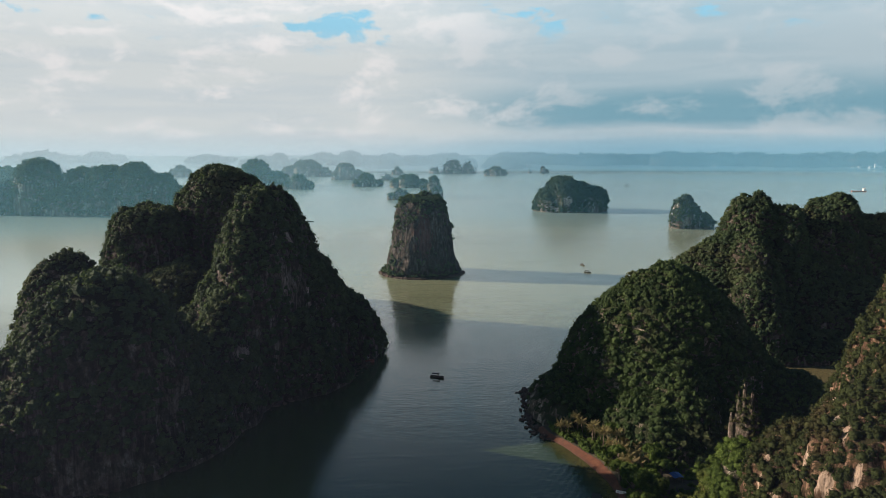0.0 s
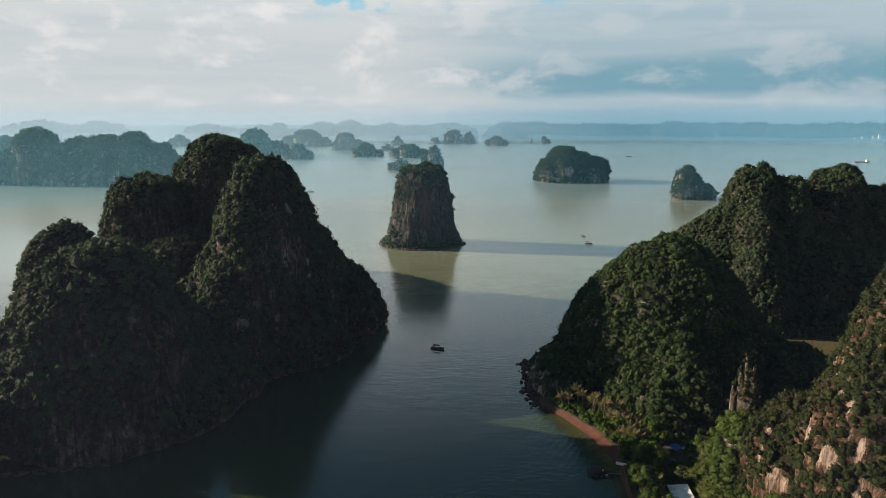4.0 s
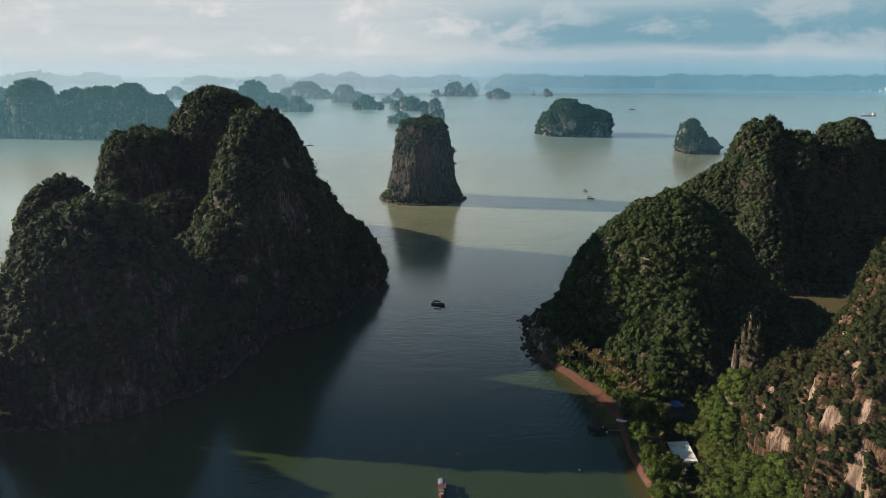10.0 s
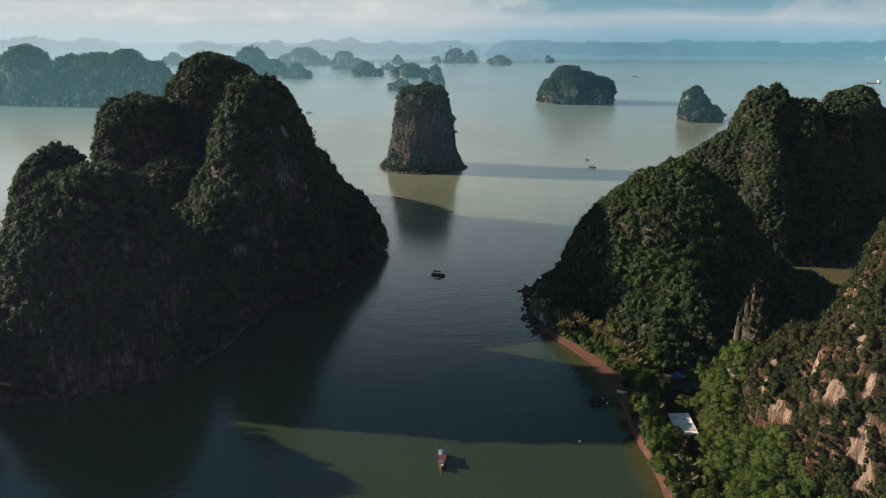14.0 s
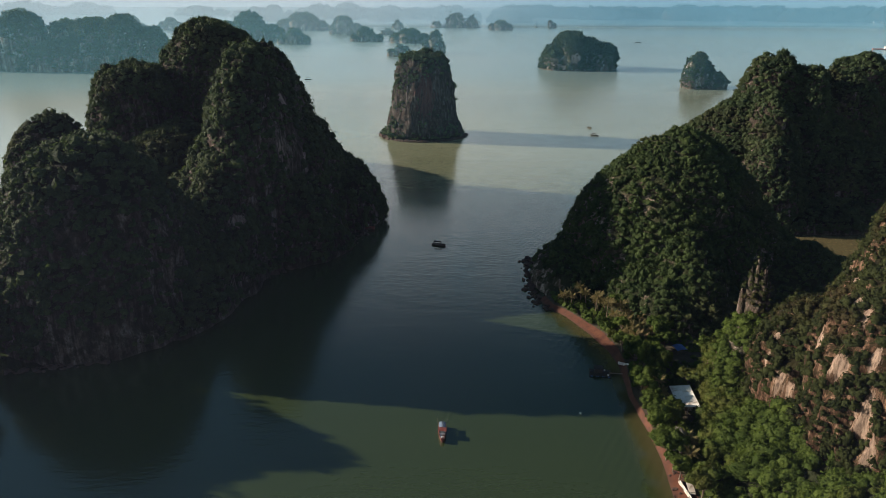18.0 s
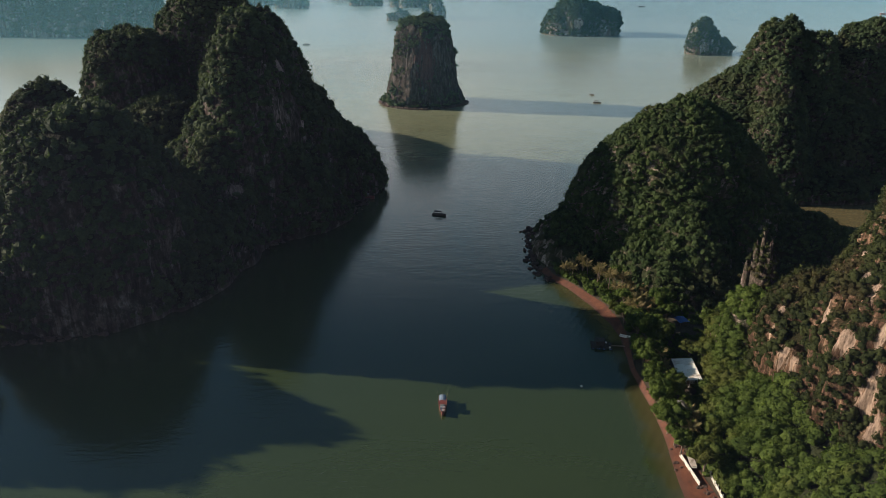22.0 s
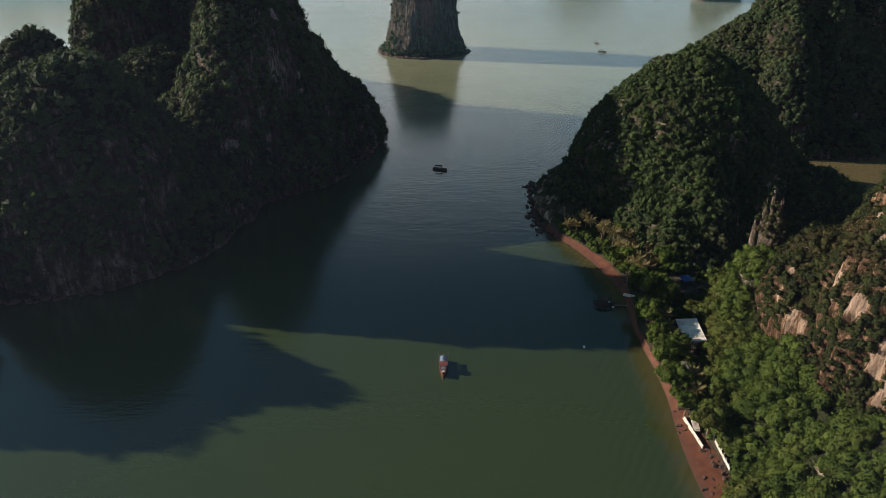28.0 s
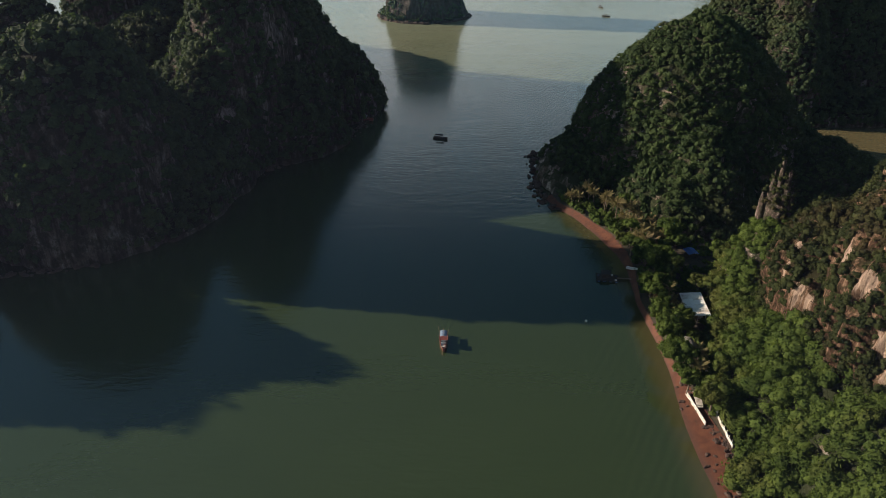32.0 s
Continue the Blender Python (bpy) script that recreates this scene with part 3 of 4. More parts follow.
karst("wooded_slope", [(96, 160, 29, 52, 22, 1.25), (99, 122, 36, 40, 34, 1.3), (92, 205, 12, 14, 13, 1.5), (98, 211.5, 15.5, 13, 31, 1.5)],
    "steep slope of bright green trees above the beach", 1.2, 1.6, 1.75, CROWNS_NEAR, LEAF, ROCK, 19, -0.2, rough=0.9, category="slope", view=seaward,
    spots=[(80, 136, 12, 4, 5), (78, 128, 14, 4, 5)])
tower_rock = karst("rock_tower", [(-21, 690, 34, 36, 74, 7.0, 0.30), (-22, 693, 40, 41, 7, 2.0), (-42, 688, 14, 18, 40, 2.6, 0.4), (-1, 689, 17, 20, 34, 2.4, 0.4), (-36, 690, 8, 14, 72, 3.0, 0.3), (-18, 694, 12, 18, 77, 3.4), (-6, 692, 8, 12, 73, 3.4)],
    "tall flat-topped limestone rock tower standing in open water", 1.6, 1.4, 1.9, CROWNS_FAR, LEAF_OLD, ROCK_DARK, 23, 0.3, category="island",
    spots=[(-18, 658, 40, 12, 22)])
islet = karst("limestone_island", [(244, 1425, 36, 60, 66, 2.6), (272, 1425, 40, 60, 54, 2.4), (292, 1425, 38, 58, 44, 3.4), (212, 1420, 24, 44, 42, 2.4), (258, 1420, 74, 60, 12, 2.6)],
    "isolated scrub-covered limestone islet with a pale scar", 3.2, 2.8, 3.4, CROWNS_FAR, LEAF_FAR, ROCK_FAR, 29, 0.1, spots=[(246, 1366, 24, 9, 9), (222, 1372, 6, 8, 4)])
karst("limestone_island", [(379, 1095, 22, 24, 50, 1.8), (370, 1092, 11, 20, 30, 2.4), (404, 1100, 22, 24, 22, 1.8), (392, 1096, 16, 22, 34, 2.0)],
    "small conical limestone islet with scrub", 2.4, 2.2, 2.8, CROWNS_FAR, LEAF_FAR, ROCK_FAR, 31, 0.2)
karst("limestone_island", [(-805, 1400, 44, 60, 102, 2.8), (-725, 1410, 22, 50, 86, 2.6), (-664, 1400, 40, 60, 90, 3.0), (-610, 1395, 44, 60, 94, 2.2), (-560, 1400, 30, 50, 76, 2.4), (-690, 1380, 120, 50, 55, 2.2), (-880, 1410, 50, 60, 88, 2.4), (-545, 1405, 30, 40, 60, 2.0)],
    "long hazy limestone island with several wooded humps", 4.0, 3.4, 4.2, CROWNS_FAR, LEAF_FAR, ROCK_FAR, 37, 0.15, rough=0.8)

# Far islets: x, y, half width, height above the sea, fullness, height of the sea there.
FAR = [
    (-112, 1751, 25, 29, 1.5, 0), (-28, 1870, 29, 56, 2.2, 0), (-113, 2360, 62, 41, 3.0, 0), (-233, 2961, 24, 24, 2.4, 0), (-261, 2445, 51, 47, 1.4, 0),
    (-412, 3032, 63, 72, 3.4, 0), (-472, 2280, 46, 49, 1.5, 0), (-671, 2520, 102, 95, 1.8, 0), (-678, 3464, 113, 77, 2.8, 0), (50, 3900, 122, 108, 1.8, 0),
]
FARTHER = [
    (143, 4300, 66, 92, 2.0, 22), (-358, 4290, 81, 64, 2.4, 22), (-232, 3592, 25, 46, 2.0, 0), (262, 3469, 51, 47, 2.6, 0), (361, 4290, 122, 68, 2.8, 22),
    (540, 3797, 20, 39, 2.4, 0), (565, 3800, 18, 22, 2.0, 0), (483, 3902, 16, 31, 2.0, 0), (-984, 4325, 107, 109, 2.0, 25), (-580, 4425, 150, 101, 2.2, 39),
]
FARTHEST = [
    (-184, 4440, 117, 64, 2.4, 41), (-1309, 3513, 55, 58, 1.8, 0), (-1374, 3227, 60, 72, 1.8, 0), (-2600, 4600, 240, 60, 2.6, 66), (-2250, 4610, 200, 56, 2.6, 67),
    (-1150, 4450, 140, 60, 2.4, 43), (-1500, 4560, 160, 50, 2.6, 60), (-760, 4520, 160, 66, 2.6, 54), (-330, 4560, 140, 52, 2.6, 60), (20, 4540, 170, 48, 2.6, 57),
]
rs = np.random.RandomState(8)
for k, (x, y, w, h, e, sea) in enumerate(FAR + FARTHER + FARTHEST):
    h *= 0.95 if y < 4000 else 0.76
    tw = [(x + rs.uniform(-0.15, 0.15) * w, y, w * 0.62, w * 0.6, h + sea, max(e, 2.0))]
    if w > 22:
        for s in range(4):
            c = -0.72 + 0.48 * s
            tw.append((x + w * c, y + rs.uniform(-0.2, 0.2) * w, w * rs.uniform(0.28, 0.42), w * 0.45, sea + h * rs.uniform(0.45, 0.62 + 0.3 * (1 - abs(c))), 2.4))
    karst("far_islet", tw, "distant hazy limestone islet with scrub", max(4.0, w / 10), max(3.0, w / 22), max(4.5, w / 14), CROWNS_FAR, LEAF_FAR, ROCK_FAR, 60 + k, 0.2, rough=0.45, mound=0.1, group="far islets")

# The wooded shore across the bay.
tw = [(420 + 165 * k, 4470 - 14 * k + 30 * math.sin(k * 1.7), 150, 60, 100 + 5 * math.sin(k * 2.3) + 5 * math.cos(k * 0.9), 2.6) for k in range(19)]
karst("far_shore", tw, "long low wooded shore across the bay in blue haze", 22, 6, 15, CROWNS_FAR, LEAF_FAR, ROCK_FAR, 97, 0.0, category="shore")

# ---- the beach and the ground behind it ----
SHORE_Y = [50, 110, 135, 146, 161, 178, 193, 211, 230, 242, 256, 274, 283, 292]
SHORE_X = [62, 59, 58.8, 58.6, 58.5, 60.6, 60.5, 59.4, 60.9, 60.2, 56.1, 48.4, 42.5, 40.0]
BACK_X = [70, 68, 66.5, 66.5, 64.5, 62.2, 61.6, 60.6, 63.0, 63.3, 60.4, 51.6, 45.2, 43.0]
ys = np.arange(50, 292, 1.5)
edge, back = np.interp(ys, SHORE_Y, SHORE_X), np.interp(ys, SHORE_Y, BACK_X)
wob = fbm(np.stack([ys, ys * 0, ys * 0], 1), 9, 3, 4)
edge += 0.5 * wob
cols = [(-0.9, -1.5), (-0.25, -0.35), (0.0, 0.02), (0.3, 0.45), (0.65, 0.95), (1.0, 1.5)]
V = []
for y, a, b_ in zip(ys, edge, back):
    w = b_ - a
    for c, z in cols:
        V.append((a + c * (w if c > 0 else 4.0), y, z))
V = np.array(V)
V[:, 2] += 0.10 * fbm(V, 2.2, 3, 6) * (V[:, 2] > 0.1)
n, m = len(ys), len(cols)
F = np.array([(i * m + j, i * m + j + 1, (i + 1) * m + j + 1, (i + 1) * m + j) for i in range(n - 1) for j in range(m - 1)])
tagged(mesh("beach", V, F, SAND, None, True), "narrow beach of wet reddish sand", "beach", kind="structure")
V = []
reach = np.array([0, 0.08, 0.25, 0.5, 0.75, 1.0])
for y, b_ in zip(ys, back):
    for c in reach:
        V.append((b_ - 0.2 + c * (112 - b_), y, 1.42 + 1.1 * min(1, c * 6)))
V = np.array(V)
V[:, 2] += 0.16 * fbm(V, 5, 3, 12)
m = len(reach)
F = np.array([(i * m + j, i * m + j + 1, (i + 1) * m + j + 1, (i + 1) * m + j) for i in range(n - 1) for j in range(m - 1)])
tagged(mesh("ground", V, F, SOIL, None, True), "dark leaf-littered soil behind the beach", "ground", kind="structure")

# ---- trees behind the beach ----
TRUNK = plain("grey_brown_bark", (0.14, 0.105, 0.075), 0.9, 0, 0.4, 2.0)


def frond(length, droop, seed):
    rs = np.random.RandomState(seed)
    V, F = [], []
    n = 11
    spine = [(length * s, 0.0, length * (0.42 * s - droop * s * s)) for s in np.linspace(0, 1, n)]
    for i, (x, y, z) in enumerate(spine):
        s = i / (n - 1)
        if i < n - 1:
            x2, _, z2 = spine[i + 1]
            w = 0.05 * (1 - s) + 0.015
            k = len(V)
            V += [(x, -w, z), (x, w, z), (x2, w * 0.8, z2), (x2, -w * 0.8, z2)]
            F += [(k, k + 1, k + 2), (k, k + 2, k + 3)]
        if s > 0.12:
            reach = length * 0.34 * math.sin(math.pi * min(1, 0.2 + 0.8 * s)) + 0.15
            for side in (-1, 1):
                k = len(V)
                a = rs.uniform(0.35, 0.7)
                tip = (x + reach * a, side * reach * 0.85, z - reach * rs.uniform(0.2, 0.5))
                V += [(x - 0.17, 0, z), (x + 0.2, 0, z + 0.01), tip]
                F += [(k, k + 1, k + 2)]
    return V, F


def palm(height, seed, label):
    rs = np.random.RandomState(seed)
    top = tagged(empty("palm_tree"), label, "palm tree", "palms along the beach")
    bm = bmesh.new()
    lean = Vector((rs.uniform(-0.8, 0.2), rs.uniform(-0.5, 0.5), 0))
    last = Vector((0, 0, -0.3))
    for k in range(1, 8):
        s = k / 7
        p = Vector((lean.x * s * s, lean.y * s * s, height * s))
        rod(bm, last, p, 0.19 - 0.08 * (k - 1) / 7, 0.19 - 0.08 * s, 7)
        last = p
    part("trunk", bm, TRUNK, top)
    for k in range(21):
        V, F = frond(rs.uniform(2.3, 3.1), rs.uniform(0.45, 0.95) if k < 15 else rs.uniform(0.0, 0.3), seed * 30 + k)
        ob = mesh("frond", V, F, PALM, top)
        ob.matrix_basis = pose(last.x, last.y, last.z, 0, 0 if k < 15 else -25, k * 137.5 + rs.uniform(-9, 9))
    bm = bmesh.new()
    bmesh.ops.create_icosphere(bm, subdivisions=2, radius=0.32, matrix=Matrix.Translation(last))
    for v in bm.verts:
        v.co += Vector((v.co - last)) * 0.25 * noise.noise(v.co * 4)
    part("bud", bm, TRUNK, top)
    return top


def broadleaf(height, radius, seed, label):
    rs = np.random.RandomState(seed)
    top = tagged(empty("broadleaf_tree"), label, "tree", "trees behind the beach")
    bm = bmesh.new()
    rod(bm, (0, 0, -0.3), (0.1, 0, height * 0.5), 0.24, 0.16, 8)
    part("trunk", bm, TRUNK, top)
    spots = []
    for k in range(5):
        a = k * 2.5 + rs.uniform(-0.4, 0.4)
        tip = Vector((radius * 0.55 * math.cos(a), radius * 0.55 * math.sin(a), height * rs.uniform(0.62, 0.8)))
        bm = bmesh.new()
        mid = Vector((tip.x * 0.5, tip.y * 0.5, height * 0.56))
        rod(bm, (0.1, 0, height * 0.45), mid, 0.13, 0.09, 6)
        rod(bm, mid, tip, 0.09, 0.04, 6)
        part("limb", bm, TRUNK, top)
        spots.append(tip)
    pts, rad = [], []
    for k in range(26):
        a, r = rs.uniform(0, 6.28), radius * math.sqrt(rs.uniform(0, 1)) * 0.85
        z = height * (0.62 + 0.36 * math.sqrt(max(0, 1 - (r / radius) ** 2)) * rs.uniform(0.55, 1.05))
        pts.append((r * math.cos(a), r * math.sin(a), z))
        rad.append(radius * rs.uniform(0.22, 0.40))
    pts = np.array(pts)
    crowns("crown", pts, np.tile((0, 0, 1.0), (len(pts), 1)), np.array(rad), CROWNS_NEAR, LEAF, top, rs)
    return top


palms = [palm(h, 40 + k, "coconut palm with drooping sun-browned fronds on the shore") for k, h in enumerate((5.6, 6.6, 7.6))]
PALM_AT = [
    (49.6, 281), (53, 284), (56.5, 282.5), (61.5, 277.5), (64, 272), (68.5, 265), (65.8, 260.5), (72, 251.5), (68.6, 246), (71, 241.5), (74, 258),
    (67, 254), (65, 214), (63.2, 217), (67.6, 209.5), (66.8, 203.5), (66.8, 177), (65.6, 171.5), (66.5, 219), (75.5, 246), (60.5, 271.5), (65, 199),
    (58, 279), (66, 268), (69.5, 258), (71.5, 262), (63.5, 265.5), (69, 252), (73, 246), (66.5, 242), (62, 274.5), (52, 279.5), (67.5, 238), (64.5, 208)]
rs = np.random.RandomState(77)
for k, (x, y) in enumerate(PALM_AT):
    src = palms[k % 3]
    m = pose(x, y, 1.5 if x > 55 else 1.0, 0, 0, rs.uniform(0, 360)) @ Matrix.Scale(rs.uniform(0.8, 1.1), 4)
    if k < 3:
        src.matrix_basis = m
    else:
        ob = copy_thing(src, m)
        ob.matrix_basis = m
trees = [broadleaf(h, r, 70 + k, "leafy green broadleaf tree behind the beach") for k, (h, r) in enumerate(((5.2, 2.8), (6.2, 3.4), (4.2, 2.3)))]
TREE_AT = [
    (70.5, 231), (72.5, 225), (67.8, 226.5), (66.4, 231), (61.6, 188), (61.4, 182.5), (62.0, 175), (71.5, 170.5), (64, 222), (67, 211), (62.8, 206), (63.2, 194),
    (78.5, 214), (91, 226), (75.5, 239), (92, 233), (78, 247), (85, 254), (77, 264), (70, 272), (73, 178), (76, 186), (80.5, 194), (81.5, 204), (82.5, 212), (75, 164), (70, 158), (63.6, 240), (66.4, 236.5), (64.6, 245.5), (63.4, 201), (65.6, 191), (68.6, 215.5), (69.4, 221), (63.6, 213), (74.5, 232), (79, 241), (66, 250), (63.2, 218.5), (68, 196), (65, 227), (73, 241), (62.4, 197), (60.8, 176.5), (61.1, 171.5), (61.6, 167.5), (64.8, 159.5), (64.9, 164.5), (67.8, 164)]
for k, (x, y) in enumerate(TREE_AT):
    src = trees[k % 3]
    m = pose(x, y, 1.9, 0, 0, rs.uniform(0, 360)) @ Matrix.Scale(rs.uniform(1.05, 1.4), 4)
    if k < 3:
        src.matrix_basis = m
    else:
        ob = copy_thing(src, m)
        ob.matrix_basis = m

# low scrub between the trees
q = np.stack([rs.uniform(44, 100, 2600), rs.uniform(120, 290, 2600), np.full(2600, 2.1)], 1)
lim = np.interp(q[:, 1], SHORE_Y, BACK_X)
ok = q[:, 0] > lim + 0.4
for bx, by, hx, hy_ in ((73.8, 203, 4.2, 8.5), (66.8, 183.5, 2.6, 5.5), (83.0, 236, 4.0, 6.0), (64.6, 153, 1.9, 4)):
    ok &= (np.abs(q[:, 0] - bx) > hx) | (np.abs(q[:, 1] - by) > hy_)
q = q[ok]
q[:, 2] -= 0.25
bush = crowns("bushes", q, np.tile((0, 0, 1.0), (len(q), 1)), rs.uniform(0.8, 1.9, len(q)), CROWNS_MID, LEAF, None, rs)
tagged(bush, "dense low green bushes behind the beach", "bushes", kind="stuff")

# ---- buildings ----
TIN = plain("pale_corrugated_tin", (0.78, 0.74, 0.68), 0.5, 0.1, 0.12, 0.8, (0.50, 0.42, 0.34))
# paler and more even than the other roof sheets
TIN_WHITISH = plain("whitish_tin", (0.86, 0.84, 0.80), 0.4, 0.1, 0.06, 0.8)
PLASTER = plain("stained_plaster", (0.40, 0.36, 0.30), 0.9, 0, 0.3, 0.9, (0.16, 0.13, 0.10))
DARKWOOD = plain("dark_tarred_wood", (0.035, 0.030, 0.026), 0.8, 0, 0.4, 2.5)
WOOD = plain("weathered_planks", (0.17, 0.12, 0.08), 0.85, 0, 0.4, 2.5)
CONCRETE = plain("whitewashed_concrete", (0.52, 0.47, 0.41), 0.9, 0, 0.22, 1.2, (0.22, 0.17, 0.13))
TARP = plain("faded_blue_tarpaulin", (0.13, 0.19, 0.28), 0.6, 0, 0.35, 1.6)
BLUE = plain("blue_tarpaulin", (0.035, 0.12, 0.34), 0.5, 0, 0.35, 1.6)
RED = plain("faded_red_paint", (0.17, 0.038, 0.028), 0.55, 0, 0.35, 2.2, (0.12, 0.06, 0.05))
WHITE = plain("white_paint", (0.72, 0.70, 0.66), 0.5, 0, 0.12, 2.0, (0.40, 0.33, 0.26))
STONE = plain("dark_shore_stone", (0.060, 0.036, 0.027), 0.95, 0, 0.5, 1.4)
GREY = plain("grey_fibre_cement", (0.19, 0.18, 0.165), 0.85, 0, 0.3, 1.0)
ORANGE = plain("orange_hull_paint", (0.55, 0.13, 0.06), 0.5, 0, 0.2, 0.4)
GLASS = plain("dark_window_glass", (0.02, 0.025, 0.03), 0.1, 0, 0.1, 2.0)


def corrugated(width, length, pitch, mat, name, parent, at, label=""):
    n = int(width / pitch)
    V, F = [], []
    for i in range(n + 1):
        x, z = -width / 2 + width * i / n, 0.022 * (1 if i % 2 else -1)
        V += [(x, -length / 2, z), (x, length / 2, z), (x, -length / 2, z - 0.012), (x, length / 2, z - 0.012)]
    for i in range(n):
        a, b_ = 4 * i, 4 * (i + 1)
        F += [(a, b_, b_ + 1, a + 1), (a + 2, a + 3, b_ + 3, b_ + 2), (a, a + 2, b_ + 2, b_), (a + 1, b_ + 1, b_ + 3, a + 3)]
    ob = mesh(name, V, F, mat, parent, False, label)
    ob.matrix_basis = at
    return ob


def house():
    top = tagged(empty("house", (73.7, 202.8, 2.2), -4.0), "small beach house with a pale corrugated tin roof on posts", "house")
    bm = box(bmesh.new(), 5.4, 11.0, 0.35, (0, 0, 0.05), bevel=0.04)
    part("floor_slab", bm, CONCRETE, top)
    for name, sx, sy, x, y in (("wall", 0.18, 8.0, -2.1, 1.2), ("wall", 0.18, 8.0, 2.1, 1.2), ("wall", 4.02, 0.18, 0, 5.1), ("wall", 4.02, 0.18, 0, -2.7)):
        part(name, box(bmesh.new(), sx, sy, 2.9, (x, y, 1.65)), PLASTER, top)
    for x in (-2.2, 0, 2.2):
        part("post", box(bmesh.new(), 0.2, 0.2, 3.3, (x, -5.2, 1.8), bevel=0.03), CONCRETE, top)
    part("door", box(bmesh.new(), 0.95, 0.06, 2.05, (0.3, -2.83, 1.27), bevel=0.015), WOOD, top, "closed plank door")
    for y in (-0.6, 3.2):
        w = part("window", box(bmesh.new(), 0.07, 1.2, 1.1, (-2.22, y, 1.8), bevel=0.02), WHITE, top)
        part("pane", box(bmesh.new(), 0.03, 1.0, 0.9, (-2.262, y, 1.8)), GLASS, w)
    for y in (-5.2, -2.7, 1.2, 5.1):
        part("beam", box(bmesh.new(), 5.3, 0.14, 0.2, (0, y, 3.32)), WOOD, top)
    for k in range(6):
        y = -5.25 + k * 2.1
        corrugated(6.2, 2.16, 0.16, TIN_WHITISH if k in (3,) else TIN, "roof_sheet", top, pose(0, y, 3.66 + 0.006 * (k % 2), 0, -5, 0))
    corrugated(2.6, 5.2, 0.16, TIN_WHITISH, "roof_patch", top, pose(-1.2, 0.2, 3.65, 0, -5, 0), "whitish tin sheet laid over the roof")
    part("ridge_cap", box(bmesh.new(), 0.3, 12.6, 0.06, (3.08, 0, 3.99)), TIN, top)
    return top


def vault_shed():
    top = tagged(empty("shed", (67.0, 183.0, 2.2), 4.0), "low shed with a curved grey fibre-cement roof", "shed")
    V, F = [], []
    n = 12
    for i in range(n + 1):
        a = math.pi * (0.12 + 0.76 * i / n)
        for y in (-4.4, 4.4):
            for r in (2.3, 2.22):
                V.append((-r * math.cos(a), y, 1.2 + 0.75 * r * math.sin(a)))
    for i in range(n):
        a, b_ = 4 * i, 4 * i + 4
        F += [(a, a + 2, b_ + 2, b_), (a + 1, b_ + 1, b_ + 3, a + 3), (a, b_, b_ + 1, a + 1), (a + 2, a + 3, b_ + 3, b_ + 2)]
    mesh("roof", V, F, GREY, top, True)
    for x in (-1.9, 1.9):
        part("wall", box(bmesh.new(), 0.15, 8.2, 2.0, (x, 0, 0.95)), PLASTER, top)
    part("wall", box(bmesh.new(), 3.6, 0.15, 2.4, (0, 4.0, 1.15)), PLASTER, top)
    part("door", box(bmesh.new(), 1.1, 0.08, 1.9, (0.2, -4.05, 0.95), bevel=0.02), WOOD, top)
    return top


def blue_shed():
    top = tagged(empty("shed", (83.6, 238.0, 2.2), 12.0), "open shed under a blue tarpaulin roof", "shed")
    for x in (-1.5, 1.5):
        for y in (-1.8, 1.8):
            part("post", rod(bmesh.new(), (x, y, -0.1), (x, y, 2.1), 0.07, 0.06), WOOD, top)
    bm = bmesh.new()
    bmesh.ops.create_grid(bm, x_segments=10, y_segments=12, size=1.0, matrix=Matrix.Translation((0, 0, 2.2)) @ Matrix.Diagonal((1.9, 2.2, 1, 1)))
    for v in bm.verts:
        v.co.z += 0.35 * (1 - abs(v.co.x) / 1.9) + 0.10 * noise.noise(v.co * 1.3)
    bmesh.ops.solidify(bm, geom=bm.faces[:], thickness=0.03)
    part("roof", bm, BLUE, top)
    part("platform", box(bmesh.new(), 3.4, 4.0, 0.18, (0, 0, 0.1), bevel=0.02), WOOD, top)
    return top


def seawall(name, a, b_, height, width, label, posts):
    a, b_ = Vector(a), Vector(b_)
    d = b_ - a
    top = tagged(empty(name, ((a + b_) / 2)[:], math.degrees(math.atan2(d.y, d.x))), label, "wall")
    n = 7
    for k in range(n):
        L = d.length / n
        bm = box(bmesh.new(), L - 0.03, width, height, (-d.length / 2 + L * (k + 0.5), 0.04 * math.sin(k * 2.1), height / 2 - 0.5), bevel=0.05)
        part("wall_block", bm, CONCRETE, top)
    bm = box(bmesh.new(), d.length, width + 0.08, 0.12, (0, 0, height - 0.44), bevel=0.03)
    part("coping", bm, WHITE, top)
    for k in range(posts):
        part("post", box(bmesh.new(), 0.16, 0.16, 0.9, (-d.length / 2 + d.length * (k + 0.5) / posts, 0, height + 0.02), bevel=0.02), WHITE, top)
    return top


house()
vault_shed()
blue_shed()
seawall("sea_wall", (61.6, 168.0, 1.1), (62.9, 156.4, 1.1), 1.3, 0.18, "low whitewashed concrete sea wall above the beach", 0)
seawall("garden_wall", (66.4, 161.5, 1.6), (66.4, 148.2, 1.6), 1.3, 0.14, "whitewashed concrete garden wall with short posts", 8)
top = tagged(empty("landing", (63.6, 165.0, 2.0), -6), "pale concrete landing slab behind the sea wall", "slab")
part("slab", box(bmesh.new(), 1.6, 5.2, 0.25, (0, 0, 0), bevel=0.04), CONCRETE, top)
part("step", box(bmesh.new(), 1.4, 0.5, 0.16, (0, -2.9, -0.12), bevel=0.03), CONCRETE, top)

# ---- boats ----


